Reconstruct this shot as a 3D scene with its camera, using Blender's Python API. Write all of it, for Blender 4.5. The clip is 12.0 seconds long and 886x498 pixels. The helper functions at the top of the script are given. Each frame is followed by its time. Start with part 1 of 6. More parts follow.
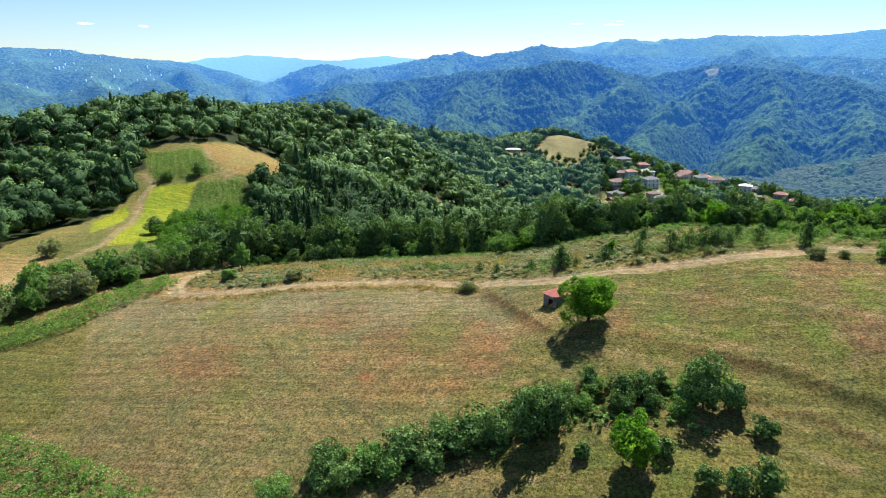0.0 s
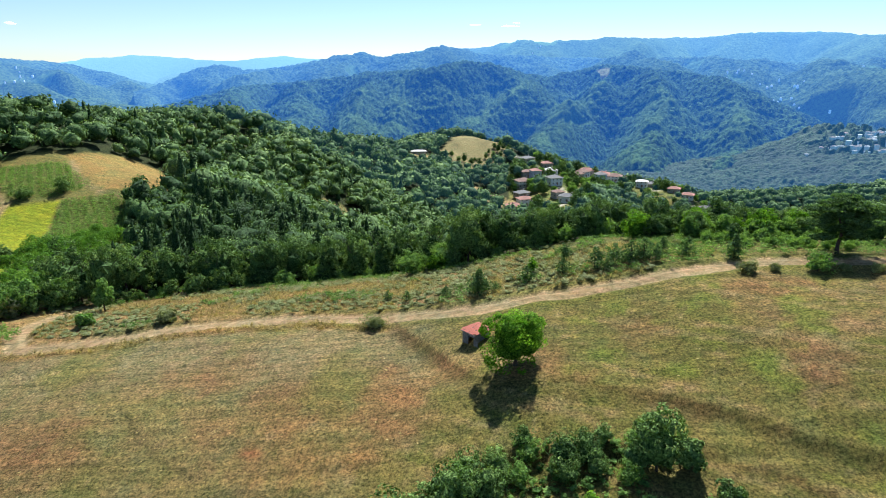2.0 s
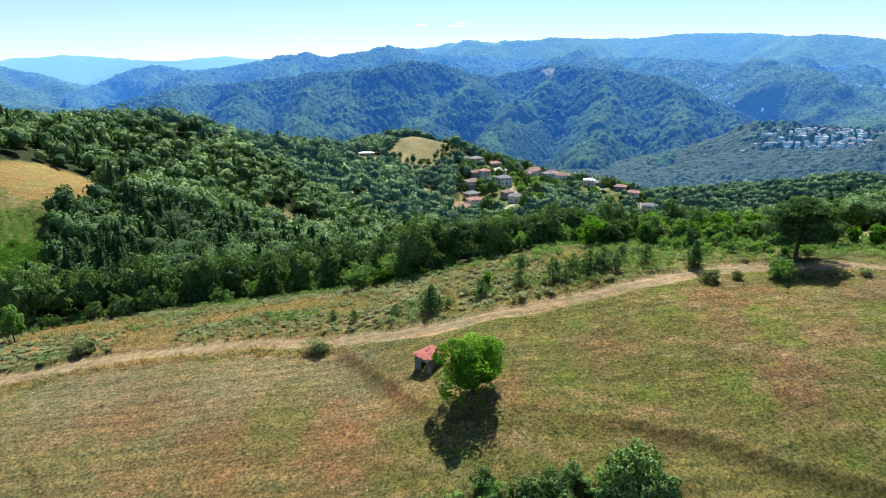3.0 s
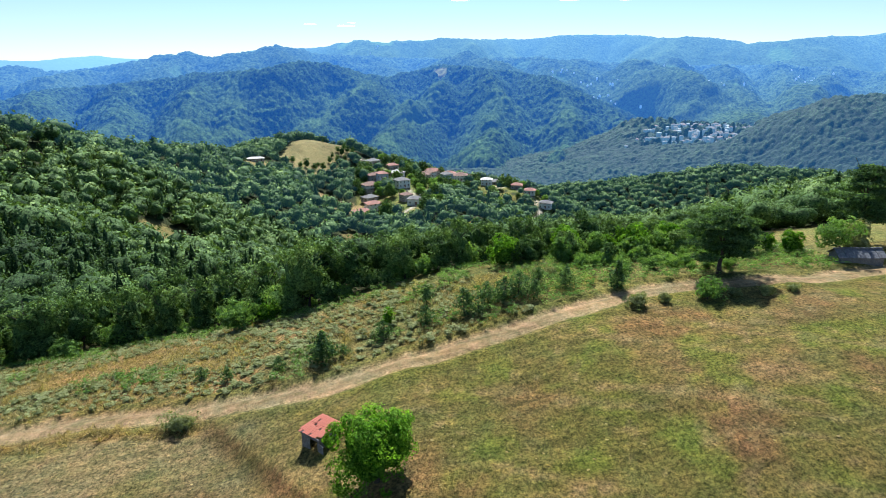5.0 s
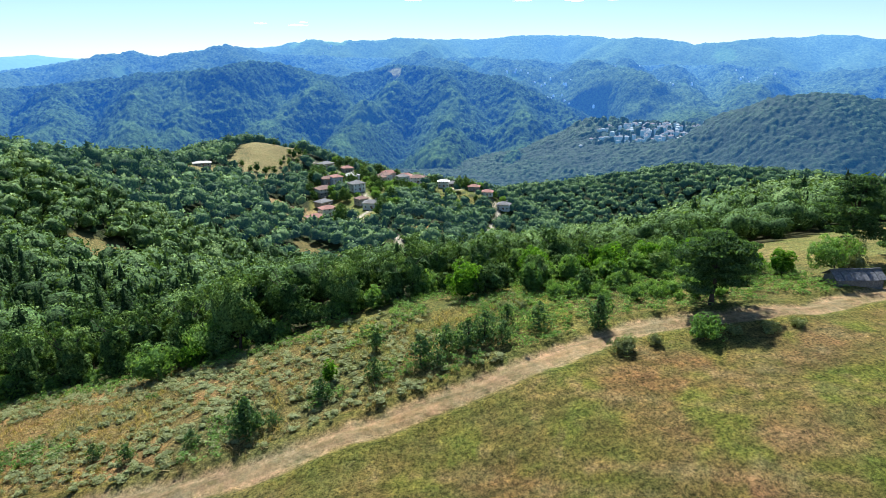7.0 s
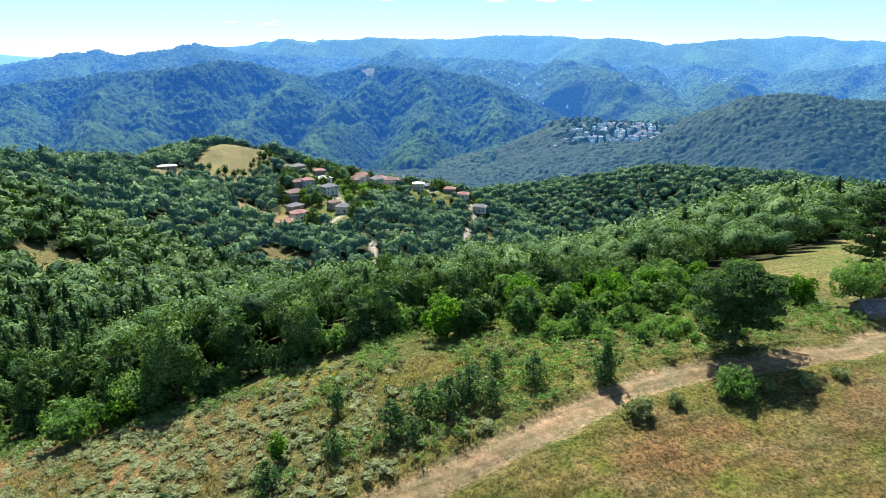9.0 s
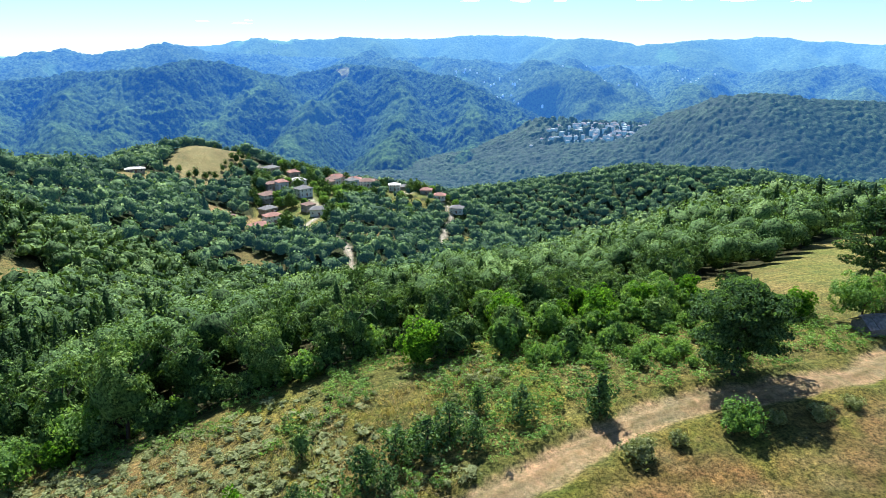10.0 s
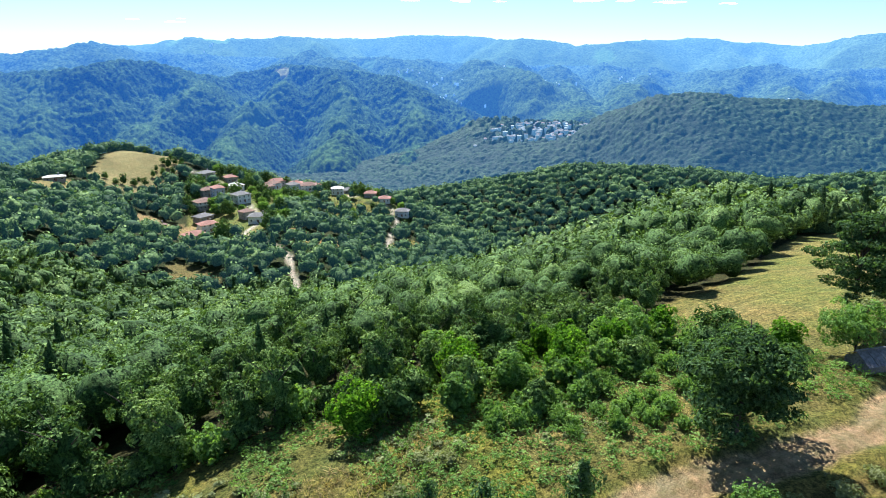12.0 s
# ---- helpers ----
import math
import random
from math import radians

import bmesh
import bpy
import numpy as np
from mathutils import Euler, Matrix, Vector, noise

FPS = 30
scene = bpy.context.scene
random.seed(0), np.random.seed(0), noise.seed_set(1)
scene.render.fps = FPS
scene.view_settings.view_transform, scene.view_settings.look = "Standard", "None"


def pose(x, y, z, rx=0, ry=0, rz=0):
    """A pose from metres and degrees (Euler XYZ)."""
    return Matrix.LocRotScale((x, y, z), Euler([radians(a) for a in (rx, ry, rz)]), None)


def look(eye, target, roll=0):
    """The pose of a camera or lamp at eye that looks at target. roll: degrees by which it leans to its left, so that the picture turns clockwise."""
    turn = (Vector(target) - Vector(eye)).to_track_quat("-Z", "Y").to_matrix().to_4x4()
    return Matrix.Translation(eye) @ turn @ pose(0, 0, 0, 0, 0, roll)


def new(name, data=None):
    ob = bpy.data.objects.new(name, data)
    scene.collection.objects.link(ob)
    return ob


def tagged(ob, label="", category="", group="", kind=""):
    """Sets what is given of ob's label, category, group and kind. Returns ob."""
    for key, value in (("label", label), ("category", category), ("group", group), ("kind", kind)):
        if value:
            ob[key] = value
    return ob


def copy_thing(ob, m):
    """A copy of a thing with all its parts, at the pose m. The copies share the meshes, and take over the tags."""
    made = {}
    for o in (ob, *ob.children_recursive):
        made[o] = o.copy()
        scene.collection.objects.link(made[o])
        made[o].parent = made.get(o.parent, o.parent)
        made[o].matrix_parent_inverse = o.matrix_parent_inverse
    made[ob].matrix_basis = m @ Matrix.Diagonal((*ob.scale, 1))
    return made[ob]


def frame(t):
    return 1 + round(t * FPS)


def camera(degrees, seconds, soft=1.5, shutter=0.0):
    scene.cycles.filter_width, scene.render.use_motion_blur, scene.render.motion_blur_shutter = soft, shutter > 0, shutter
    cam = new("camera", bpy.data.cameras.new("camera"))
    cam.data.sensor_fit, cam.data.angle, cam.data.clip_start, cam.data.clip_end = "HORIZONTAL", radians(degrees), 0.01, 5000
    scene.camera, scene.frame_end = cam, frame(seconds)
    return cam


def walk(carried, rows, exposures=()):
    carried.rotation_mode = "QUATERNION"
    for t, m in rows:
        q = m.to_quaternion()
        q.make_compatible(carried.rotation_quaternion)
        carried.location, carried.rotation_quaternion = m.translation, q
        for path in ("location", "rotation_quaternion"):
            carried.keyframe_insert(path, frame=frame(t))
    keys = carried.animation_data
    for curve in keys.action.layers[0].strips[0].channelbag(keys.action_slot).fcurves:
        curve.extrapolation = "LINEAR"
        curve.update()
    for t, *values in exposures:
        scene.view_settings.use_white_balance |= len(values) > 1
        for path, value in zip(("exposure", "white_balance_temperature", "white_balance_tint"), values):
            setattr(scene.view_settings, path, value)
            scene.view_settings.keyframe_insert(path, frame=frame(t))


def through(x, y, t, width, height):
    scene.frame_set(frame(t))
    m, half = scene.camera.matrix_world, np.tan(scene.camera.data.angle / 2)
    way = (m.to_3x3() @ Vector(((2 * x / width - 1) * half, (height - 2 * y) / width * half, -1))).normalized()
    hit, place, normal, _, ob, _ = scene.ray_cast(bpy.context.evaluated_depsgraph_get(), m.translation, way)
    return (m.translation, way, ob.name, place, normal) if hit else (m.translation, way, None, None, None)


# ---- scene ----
cam = camera(72.0, 12.0, soft=0.8)
# seconds, eye x, y, z, tilt from straight down, heading to the left of +y, roll
PATH = [
    (0, 0.00, -0.00, 27.00, 73.39, 9.70, 0.07),
    (0.5, -0.39, 2.83, 27.01, 73.41, 7.42, -0.03),
    (1, -0.64, 5.69, 27.05, 73.41, 5.26, -0.03),
    (1.5, -0.70, 8.51, 27.09, 73.41, 3.10, -0.01),
    (2, -0.76, 11.30, 27.15, 73.43, 0.88, 0.02),
    (2.5, -0.72, 14.08, 27.21, 73.44, -1.50, -0.05),
    (3, -0.50, 16.79, 27.24, 73.44, -3.89, -0.06),
    (5, 1.42, 27.94, 27.35, 73.43, -13.52, -0.13),
    (5.5, 2.16, 30.60, 27.39, 73.43, -15.13, -0.09),
    (6, 2.97, 33.13, 27.44, 73.42, -16.06, -0.08),
    (6.5, 3.81, 35.71, 27.48, 73.42, -16.93, -0.10),
    (7, 4.63, 38.25, 27.52, 73.42, -17.60, -0.10),
    (9, 7.80, 47.84, 27.71, 73.41, -19.98, 0.03),
    (9.5, 8.72, 50.24, 27.76, 73.40, -21.01, 0.05),
    (10, 9.65, 52.59, 27.79, 73.40, -22.23, 0.10),
    (10.5, 10.65, 54.82, 27.85, 73.41, -23.68, 0.13),
    (11, 11.71, 57.04, 27.93, 73.40, -25.11, 0.08),
    (11.5, 12.85, 59.22, 28.01, 73.41, -26.39, 0.06),
    (12, 14.02, 61.38, 28.06, 73.40, -27.41, 0.07),
]
EXPOSURES = [(0, 0.90, 5820, 10), (6, 0.90, 5820, 10), (12, 1.12, 5820, 10)]
walk(cam, [(t, pose(x, y, z, 0, 0, turn) @ pose(0, 0, 0, tilt) @ pose(0, 0, 0, 0, 0, roll)) for t, x, y, z, tilt, turn, roll in PATH], EXPOSURES)

# ---- daylight: high summer sun ahead of the camera, clear sky ----
SUN_AZ, SUN_EL = 14.0, 49.0
world = bpy.data.worlds.new("world")
scene.world = world
world.use_nodes = True
wt = world.node_tree
sky = wt.nodes.new("ShaderNodeTexSky")
sky.sky_type = "NISHITA"
sky.sun_disc = False
sky.sun_elevation, sky.sun_rotation = radians(SUN_EL), radians(SUN_AZ)
sky.altitude, sky.air_density, sky.dust_density, sky.ozone_density = 600, 1.0, 0.15, 4.0
wt.nodes["Background"].inputs["Strength"].default_value = 0.068
wt.links.new(sky.outputs["Color"], wt.nodes["Background"].inputs["Color"])
sun_data = bpy.data.lights.new("sun", "SUN")
sun_data.energy, sun_data.angle, sun_data.color = 5.0, radians(0.55), (1.0, 0.96, 0.88)
sun = new("sun", sun_data)
sun.matrix_world = look((300 * math.sin(radians(SUN_AZ)), 300 * math.cos(radians(SUN_AZ)), 300 * math.tan(radians(SUN_EL))), (0, 0, 0))

# ---- materials ----
def material(name):
    m = bpy.data.materials.new(name)
    m.use_nodes = True
    m.node_tree.nodes.clear()
    return m, m.node_tree


def node(tree, kind, **inputs):
    n = tree.nodes.new(kind)
    for key, value in inputs.items():
        if hasattr(n, key):
            setattr(n, key, value)
    return n


def noise_node(tree, size, detail=4.0, rough_amount=0.6):
    """Noise with features of that size in metres, in the thing's own space."""
    coord = tree.nodes.new("ShaderNodeTexCoord")
    n = tree.nodes.new("ShaderNodeTexNoise")
    n.inputs["Scale"].default_value = 1.0 / size
    n.inputs["Detail"].default_value = detail
    n.inputs["Roughness"].default_value = rough_amount
    tree.links.new(coord.outputs["Object"], n.inputs["Vector"])
    return n.outputs["Fac"]


def ramp(tree, fac, stops):
    r = tree.nodes.new("ShaderNodeValToRGB")
    while len(r.color_ramp.elements) < len(stops):
        r.color_ramp.elements.new(0.5)
    for e, (at, colour) in zip(r.color_ramp.elements, stops):
        e.position, e.color = at, (*colour, 1)
    tree.links.new(fac, r.inputs["Fac"])
    return r.outputs["Color"]


def mix(tree, kind, fac, a, b):
    m = tree.nodes.new("ShaderNodeMix")
    m.data_type, m.blend_type = "RGBA", kind
    for sock, value in ((m.inputs["Factor"], fac), (m.inputs["A"], a), (m.inputs["B"], b)):
        if hasattr(value, "links"):
            tree.links.new(value, sock)
        elif isinstance(value, tuple):
            sock.default_value = (*value, 1)
        else:
            sock.default_value = value
    return m.outputs["Result"]


def surface(tree, colour, roughness=0.9, bump=None, strength=0.3, distance=0.1, metal=0.0, specular=0.2, coat=None):
    out = tree.nodes.new("ShaderNodeOutputMaterial")
    p = tree.nodes.new("ShaderNodeBsdfPrincipled")
    p.inputs["Roughness"].default_value = roughness
    p.inputs["Metallic"].default_value = metal
    p.inputs["Specular IOR Level"].default_value = specular
    if isinstance(colour, tuple):
        p.inputs["Base Color"].default_value = (*colour, 1)
    else:
        tree.links.new(colour, p.inputs["Base Color"])
    if bump is not None:
        b = tree.nodes.new("ShaderNodeBump")
        b.inputs["Strength"].default_value, b.inputs["Distance"].default_value = strength, distance
        tree.links.new(bump, b.inputs["Height"])
        tree.links.new(b.outputs["Normal"], p.inputs["Normal"])
    tree.links.new(p.outputs["BSDF"], out.inputs["Surface"])
    return p, out


def plain(name, colour, roughness=0.8, size=0.4, vary=0.35, bump=0.3, distance=0.02, metal=0.0):
    """A worn surface of one main colour, with stains at two scales."""
    m, t = material(name)
    a, b = noise_node(t, size, 5), noise_node(t, size * 7, 3)
    dark, light = tuple(c * (1 - vary) for c in colour), tuple(min(1, c * (1 + vary)) for c in colour)
    c = mix(t, "MULTIPLY", 0.6, ramp(t, a, ((0.3, dark), (0.7, light))), ramp(t, b, ((0.3, (0.7, 0.7, 0.7)), (0.7, (1, 1, 1)))))
    surface(t, c, roughness, a, bump, distance, metal)
    return m


def leaves(name, dark, middle, light, through=0.35, by_object=0.25, grain=0.5, haze_glow=None, contrast=1.0):
    """Leaves lit from both sides; the tint of each spray runs from dark to light."""
    m, t = material(name)
    tint = t.nodes.new("ShaderNodeAttribute")
    tint.attribute_name = "tint"
    info = t.nodes.new("ShaderNodeObjectInfo")
    shift = t.nodes.new("ShaderNodeMath")
    shift.operation = "MULTIPLY_ADD"
    t.links.new(info.outputs["Random"], shift.inputs[0])
    shift.inputs[1].default_value = by_object
    t.links.new(tint.outputs["Fac"], shift.inputs[2])
    low = t.nodes.new("ShaderNodeMath")
    low.operation = "SUBTRACT"
    t.links.new(shift.outputs[0], low.inputs[0])
    low.inputs[1].default_value = by_object / 2
    colour = ramp(t, low.outputs[0], ((0.0, dark), (0.5, middle), (1.0, light)))
    leaf = noise_node(t, grain, 3, 0.7)
    colour = mix(t, "MULTIPLY", 1.0, colour, ramp(t, leaf, ((0.38, tuple(1 + contrast * (v - 1) for v in (0.32, 0.36, 0.34))), (0.5, (0.97, 0.97, 0.97)), (0.62, (1 + 0.5 * contrast,) * 3))))
    out = t.nodes.new("ShaderNodeOutputMaterial")
    p = t.nodes.new("ShaderNodeBsdfPrincipled")
    relief = t.nodes.new("ShaderNodeBump")
    relief.inputs["Strength"].default_value, relief.inputs["Distance"].default_value = 0.8, grain * 0.6
    t.links.new(leaf, relief.inputs["Height"])
    t.links.new(relief.outputs["Normal"], p.inputs["Normal"])
    p.inputs["Roughness"].default_value = 0.7
    p.inputs["Specular IOR Level"].default_value = 0.06
    # far foliage gets a bluish emission painted in as haze
    if haze_glow:
        p.inputs["Emission Color"].default_value, p.inputs["Emission Strength"].default_value = (*haze_glow, 1), 0.78
    tr = t.nodes.new("ShaderNodeBsdfTranslucent")
    blend = t.nodes.new("ShaderNodeMixShader")
    blend.inputs["Fac"].default_value = through
    t.links.new(colour, p.inputs["Base Color"])
    t.links.new(mix(t, "MULTIPLY", 1.0, colour, (1.3, 1.35, 0.5)), tr.inputs["Color"])
    t.links.new(p.outputs["BSDF"], blend.inputs[1])
    t.links.new(tr.outputs["BSDF"], blend.inputs[2])
    t.links.new(blend.outputs["Shader"], out.inputs["Surface"])
    return m


def land_material():
    """Soil and turf: the land's cover, broken up by tufts, mown swathes and bare specks."""
    m, t = material("land")
    cover = t.nodes.new("ShaderNodeVertexColor")
    cover.layer_name = "cover"
    fine, middle, broad = noise_node(t, 0.26, 6, 0.85), noise_node(t, 1.1, 6, 0.75), noise_node(t, 14, 4)
    c = mix(t, "MULTIPLY", cover.outputs["Alpha"], cover.outputs["Color"], ramp(t, fine, ((0.40, (0.34, 0.36, 0.32)), (0.5, (0.96, 0.96, 0.94)), (0.60, (1.68, 1.62, 1.52)))))
    c = mix(t, "MULTIPLY", 1.0, c, ramp(t, middle, ((0.36, (0.68, 0.76, 0.64)), (0.5, (1.0, 1.0, 0.98)), (0.64, (1.30, 1.22, 1.20)))))
    c = mix(t, "MULTIPLY", 0.7, c, ramp(t, broad, ((0.3, (0.85, 0.88, 0.85)), (0.7, (1.14, 1.10, 1.05)))))
    # clover, ochre and withered patches
    patches = noise_node(t, 3.2, 5, 0.7)
    c = mix(t, "MULTIPLY", 0.6, c, ramp(t, patches, ((0.34, (0.80, 0.98, 0.98)), (0.45, (0.98, 1.03, 0.92)), (0.53, (1.05, 0.98, 0.87)), (0.64, (1.13, 0.98, 0.98)))))
    # straw flecks and dark tufts
    flecks = noise_node(t, 0.42, 3, 0.65)
    c = mix(t, "MULTIPLY", cover.outputs["Alpha"], c, ramp(t, flecks, ((0.33, (0.52, 0.58, 0.50)), (0.42, (1, 1, 1)), (0.60, (1, 1, 1)), (0.69, (1.55, 1.46, 1.36)))))
    # mown swathes: long faint streaks
    coord, turned = t.nodes.new("ShaderNodeTexCoord"), t.nodes.new("ShaderNodeMapping")
    turned.inputs["Rotation"].default_value, turned.inputs["Scale"].default_value = (0, 0, 0.5), (0.06, 1.7, 0.3)
    t.links.new(coord.outputs["Object"], turned.inputs["Vector"])
    streak = t.nodes.new("ShaderNodeTexNoise")
    streak.inputs["Scale"].default_value, streak.inputs["Detail"].default_value = 1.0, 4.0
    t.links.new(turned.outputs["Vector"], streak.inputs["Vector"])
    c = mix(t, "MULTIPLY", 0.4, c, ramp(t, streak.outputs["Fac"], ((0.36, (0.50, 0.56, 0.50)), (0.5, (1.0, 1.0, 1.0)), (0.64, (1.45, 1.34, 1.28)))))
    surface(t, c, 0.95, fine, 1.0, 0.26, 0, 0.1)
    return m


def distant_forest(name, haze_glow, low, high, size):
    """Woods on far mountains; their blue emission paints in kilometres of bright summer haze."""
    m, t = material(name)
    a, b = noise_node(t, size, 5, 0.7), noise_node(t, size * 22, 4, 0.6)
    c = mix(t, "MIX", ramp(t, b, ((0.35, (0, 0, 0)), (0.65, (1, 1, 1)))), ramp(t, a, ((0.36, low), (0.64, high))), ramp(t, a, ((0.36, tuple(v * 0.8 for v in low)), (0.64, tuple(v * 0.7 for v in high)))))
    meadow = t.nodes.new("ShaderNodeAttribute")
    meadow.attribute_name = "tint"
    paler_green = ramp(t, meadow.outputs["Fac"], ((0.0, (0, 0, 0)), (0.45, (1, 1, 1)), (1.0, (1, 1, 1))))
    c = mix(t, "MIX", paler_green, c, ramp(t, a, ((0.3, (0.05, 0.10, 0.025)), (0.7, (0.14, 0.22, 0.06)))))
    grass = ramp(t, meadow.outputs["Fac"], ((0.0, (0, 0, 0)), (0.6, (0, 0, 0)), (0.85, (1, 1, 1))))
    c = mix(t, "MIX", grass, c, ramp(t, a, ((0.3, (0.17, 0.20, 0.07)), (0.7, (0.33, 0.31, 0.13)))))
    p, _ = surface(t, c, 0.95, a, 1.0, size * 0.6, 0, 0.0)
    p.inputs["Emission Color"].default_value = (*haze_glow, 1)
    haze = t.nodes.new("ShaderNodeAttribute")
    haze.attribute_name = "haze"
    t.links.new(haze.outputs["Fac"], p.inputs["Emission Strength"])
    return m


LAND = land_material()
OAK = leaves("oak_leaves", (0.040, 0.082, 0.022), (0.132, 0.215, 0.057), (0.255, 0.35, 0.097), 0.18, 0.42, grain=0.22)
WOOD = leaves("woodland_leaves", (0.035, 0.068, 0.022), (0.103, 0.177, 0.051), (0.22, 0.31, 0.09), 0.16, grain=0.3)
DEEP = leaves("shaded_slope_leaves", (0.042, 0.082, 0.028), (0.127, 0.203, 0.066), (0.25, 0.335, 0.11), 0.15, grain=0.4)
VALE = leaves("hazed_valley_leaves", (0.036, 0.074, 0.026), (0.114, 0.186, 0.054), (0.225, 0.305, 0.088), 0.15, grain=0.6, haze_glow=(0.004, 0.013, 0.018))
BRIGHT = leaves("walnut_leaves", (0.050, 0.120, 0.010), (0.125, 0.255, 0.024), (0.24, 0.40, 0.05), 0.55, grain=0.18)
PINE = leaves("pine_needles", (0.044, 0.082, 0.036), (0.100, 0.172, 0.066), (0.19, 0.28, 0.11), 0.45, grain=0.16)
FERN = leaves("bracken", (0.075, 0.145, 0.036), (0.175, 0.295, 0.074), (0.30, 0.43, 0.13), 0.45, grain=0.2, contrast=0.6)
GROVE_LEAF = leaves("acacia_leaves", (0.050, 0.115, 0.018), (0.125, 0.245, 0.036), (0.22, 0.36, 0.07), 0.4, grain=0.25)
SAGE = leaves("scrub_leaves", (0.150, 0.168, 0.070), (0.258, 0.280, 0.122), (0.34, 0.36, 0.175), 0.35, grain=0.18, contrast=0.45)
STRAW = leaves("dry_grass", (0.20, 0.150, 0.070), (0.33, 0.250, 0.125), (0.43, 0.34, 0.18), 0.5)
HAZY = leaves("hazed_hill_leaves", (0.006, 0.016, 0.009), (0.024, 0.047, 0.020), (0.068, 0.108, 0.038), 0.10, grain=2.4, haze_glow=(0.012, 0.048, 0.112))
BARK = plain("bark", (0.07, 0.055, 0.042), 0.95, 0.12, 0.4, 0.8, 0.03)


# ---- the shape of the land: rounded spines of hills, merged ----
def lattice(i, j, seed):
    n = (i.astype(np.int64) * 374761393 + j.astype(np.int64) * 668265263 + seed * 974711) & 0x7FFFFFFF
    n = ((n ^ (n >> 13)) * 1274126177) & 0x7FFFFFFF
    return ((n ^ (n >> 16)) & 0xFFFF) / 65535.0


def rough(x, y, size, seed=0, octaves=3):
    """Smooth noise from -1 to 1 with features of that size in metres."""
    total, amount, weight = 0.0, 1.0, 0.0
    for octave in range(octaves):
        u, v = x / size + 31.7 * octave, y / size + 17.3 * octave
        i, j = np.floor(u), np.floor(v)
        a, b = u - i, v - j
        a, b = a * a * (3 - 2 * a), b * b * (3 - 2 * b)
        s = seed + octave
        low = lattice(i, j, s) * (1 - a) + lattice(i + 1, j, s) * a
        high = lattice(i, j + 1, s) * (1 - a) + lattice(i + 1, j + 1, s) * a
        total = total + amount * (2 * (low * (1 - b) + high * b) - 1)
        weight, amount, size = weight + amount, amount * 0.5, size * 0.5
    return total / weight


def crowns(x, y, size, seed=0):
    """Close-set domes about that wide: height from 0 to 1, and a chance value of each dome."""
    i, j = np.floor(x / size), np.floor(y / size)
    best, tone = np.full(np.shape(x), 9.0), np.zeros(np.shape(x))
    for di in (-1, 0, 1):
        for dj in (-1, 0, 1):
            ci, cj = i + di, j + dj
            wide = 0.75 + 0.5 * lattice(ci, cj, seed + 2)
            d = ((x / size - ci - 0.15 - 0.7 * lattice(ci, cj, seed)) ** 2 + (y / size - cj - 0.15 - 0.7 * lattice(ci, cj, seed + 1)) ** 2) / wide**2
            tone = np.where(d < best, lattice(ci, cj, seed + 3), tone)
            best = np.minimum(best, d)
    return np.sqrt(np.clip(1 - best * 1.25, 0, 1)), tone


def along(points, x, y):
    """Distance from a line of points (x, y, z), the height of its nearest spot, the side (+1 left of its run, -1 right, between beyond its ends)."""
    best = np.full(x.shape, 1e18)
    height, weight, side = np.zeros(x.shape), np.zeros(x.shape), np.ones(x.shape)
    for (ax, ay, az), (bx, by, bz) in zip(points, points[1:]):
        ux, uy = bx - ax, by - ay
        t = np.clip(((x - ax) * ux + (y - ay) * uy) / (ux * ux + uy * uy), 0, 1)
        d = (x - ax - t * ux) ** 2 + (y - ay - t * uy) ** 2
        nearer = d < best
        best = np.where(nearer, d, best)
        pull = (d * 0.01 + 0.02) ** -4.0
        height, weight = height + pull * (az + t * (bz - az)), weight + pull
        side = np.where(nearer, (ux * (y - ay) - uy * (x - ax)) / (np.sqrt((ux * ux + uy * uy) * d) + 1e-6), side)
    return np.sqrt(best), height / weight, side


def merged(layers, k):
    top = np.max(layers, axis=0)
    return top + k * np.log(sum(np.exp((layer - top) / k) for layer in layers))


# spine, fall on the left of its run, fall on its right, roundness on the left and right
HOME_HILL = ([(-190, 40, -24), (-120, 62, -10), (-60, 80, -6.6), (-30, 80, -4.0), (-10, 80, -2.2), (10, 80, 2.0), (25, 84, 4.4), (50, 81, 5.6), (75, 88, 3.0), (120, 84, 4.0), (220, 60, 10), (400, 30, 4)], 0.42, 0.25, 30, 30)
EAST_RIDGE = ([(78, 94, 0.8), (105, 118, -6), (140, 152, -8.4), (200, 200, -20), (290, 280, -58), (360, 330, -90)], 0.53, 0.30, 16, 30)
WEST_HILL = ([(-330, 130, -30), (-240, 185, -11), (-200, 215, -1.8), (-165, 240, 9), (-145, 290, 2), (-122, 345, -1), (-88, 400, -20), (-66, 450, -28), (-38, 530, -41), (-12, 590, -43), (12, 645, -41)], 0.42, 0.50, 40, 16)
BALD_HILL = ([(12, 645, -41.7), (40, 640, -46), (75, 610, -61), (110, 600, -72), (160, 580, -76), (200, 545, -80), (240, 500, -106)], 0.42, 0.21, 16, 29)
VINE_SPUR = ([(-165, 240, 8), (-122, 204, -2.5), (-98, 197, -6.5), (-84, 190, -12), (-62, 175, -22)], 0.5, 0.24, 18, 22)
LOW_SHELF = ([(-185, 90, -17), (-130, 112, -12.5), (-100, 122, -11.5), (-84, 130, -12.5)], 0.3, 0.3, 30, 25)
VILLAGE_SPUR = ([(70, 610, -60), (74, 560, -63), (90, 470, -69), (77, 365, -70), (72, 320, -78)], 0.33, 0.30, 18, 22)
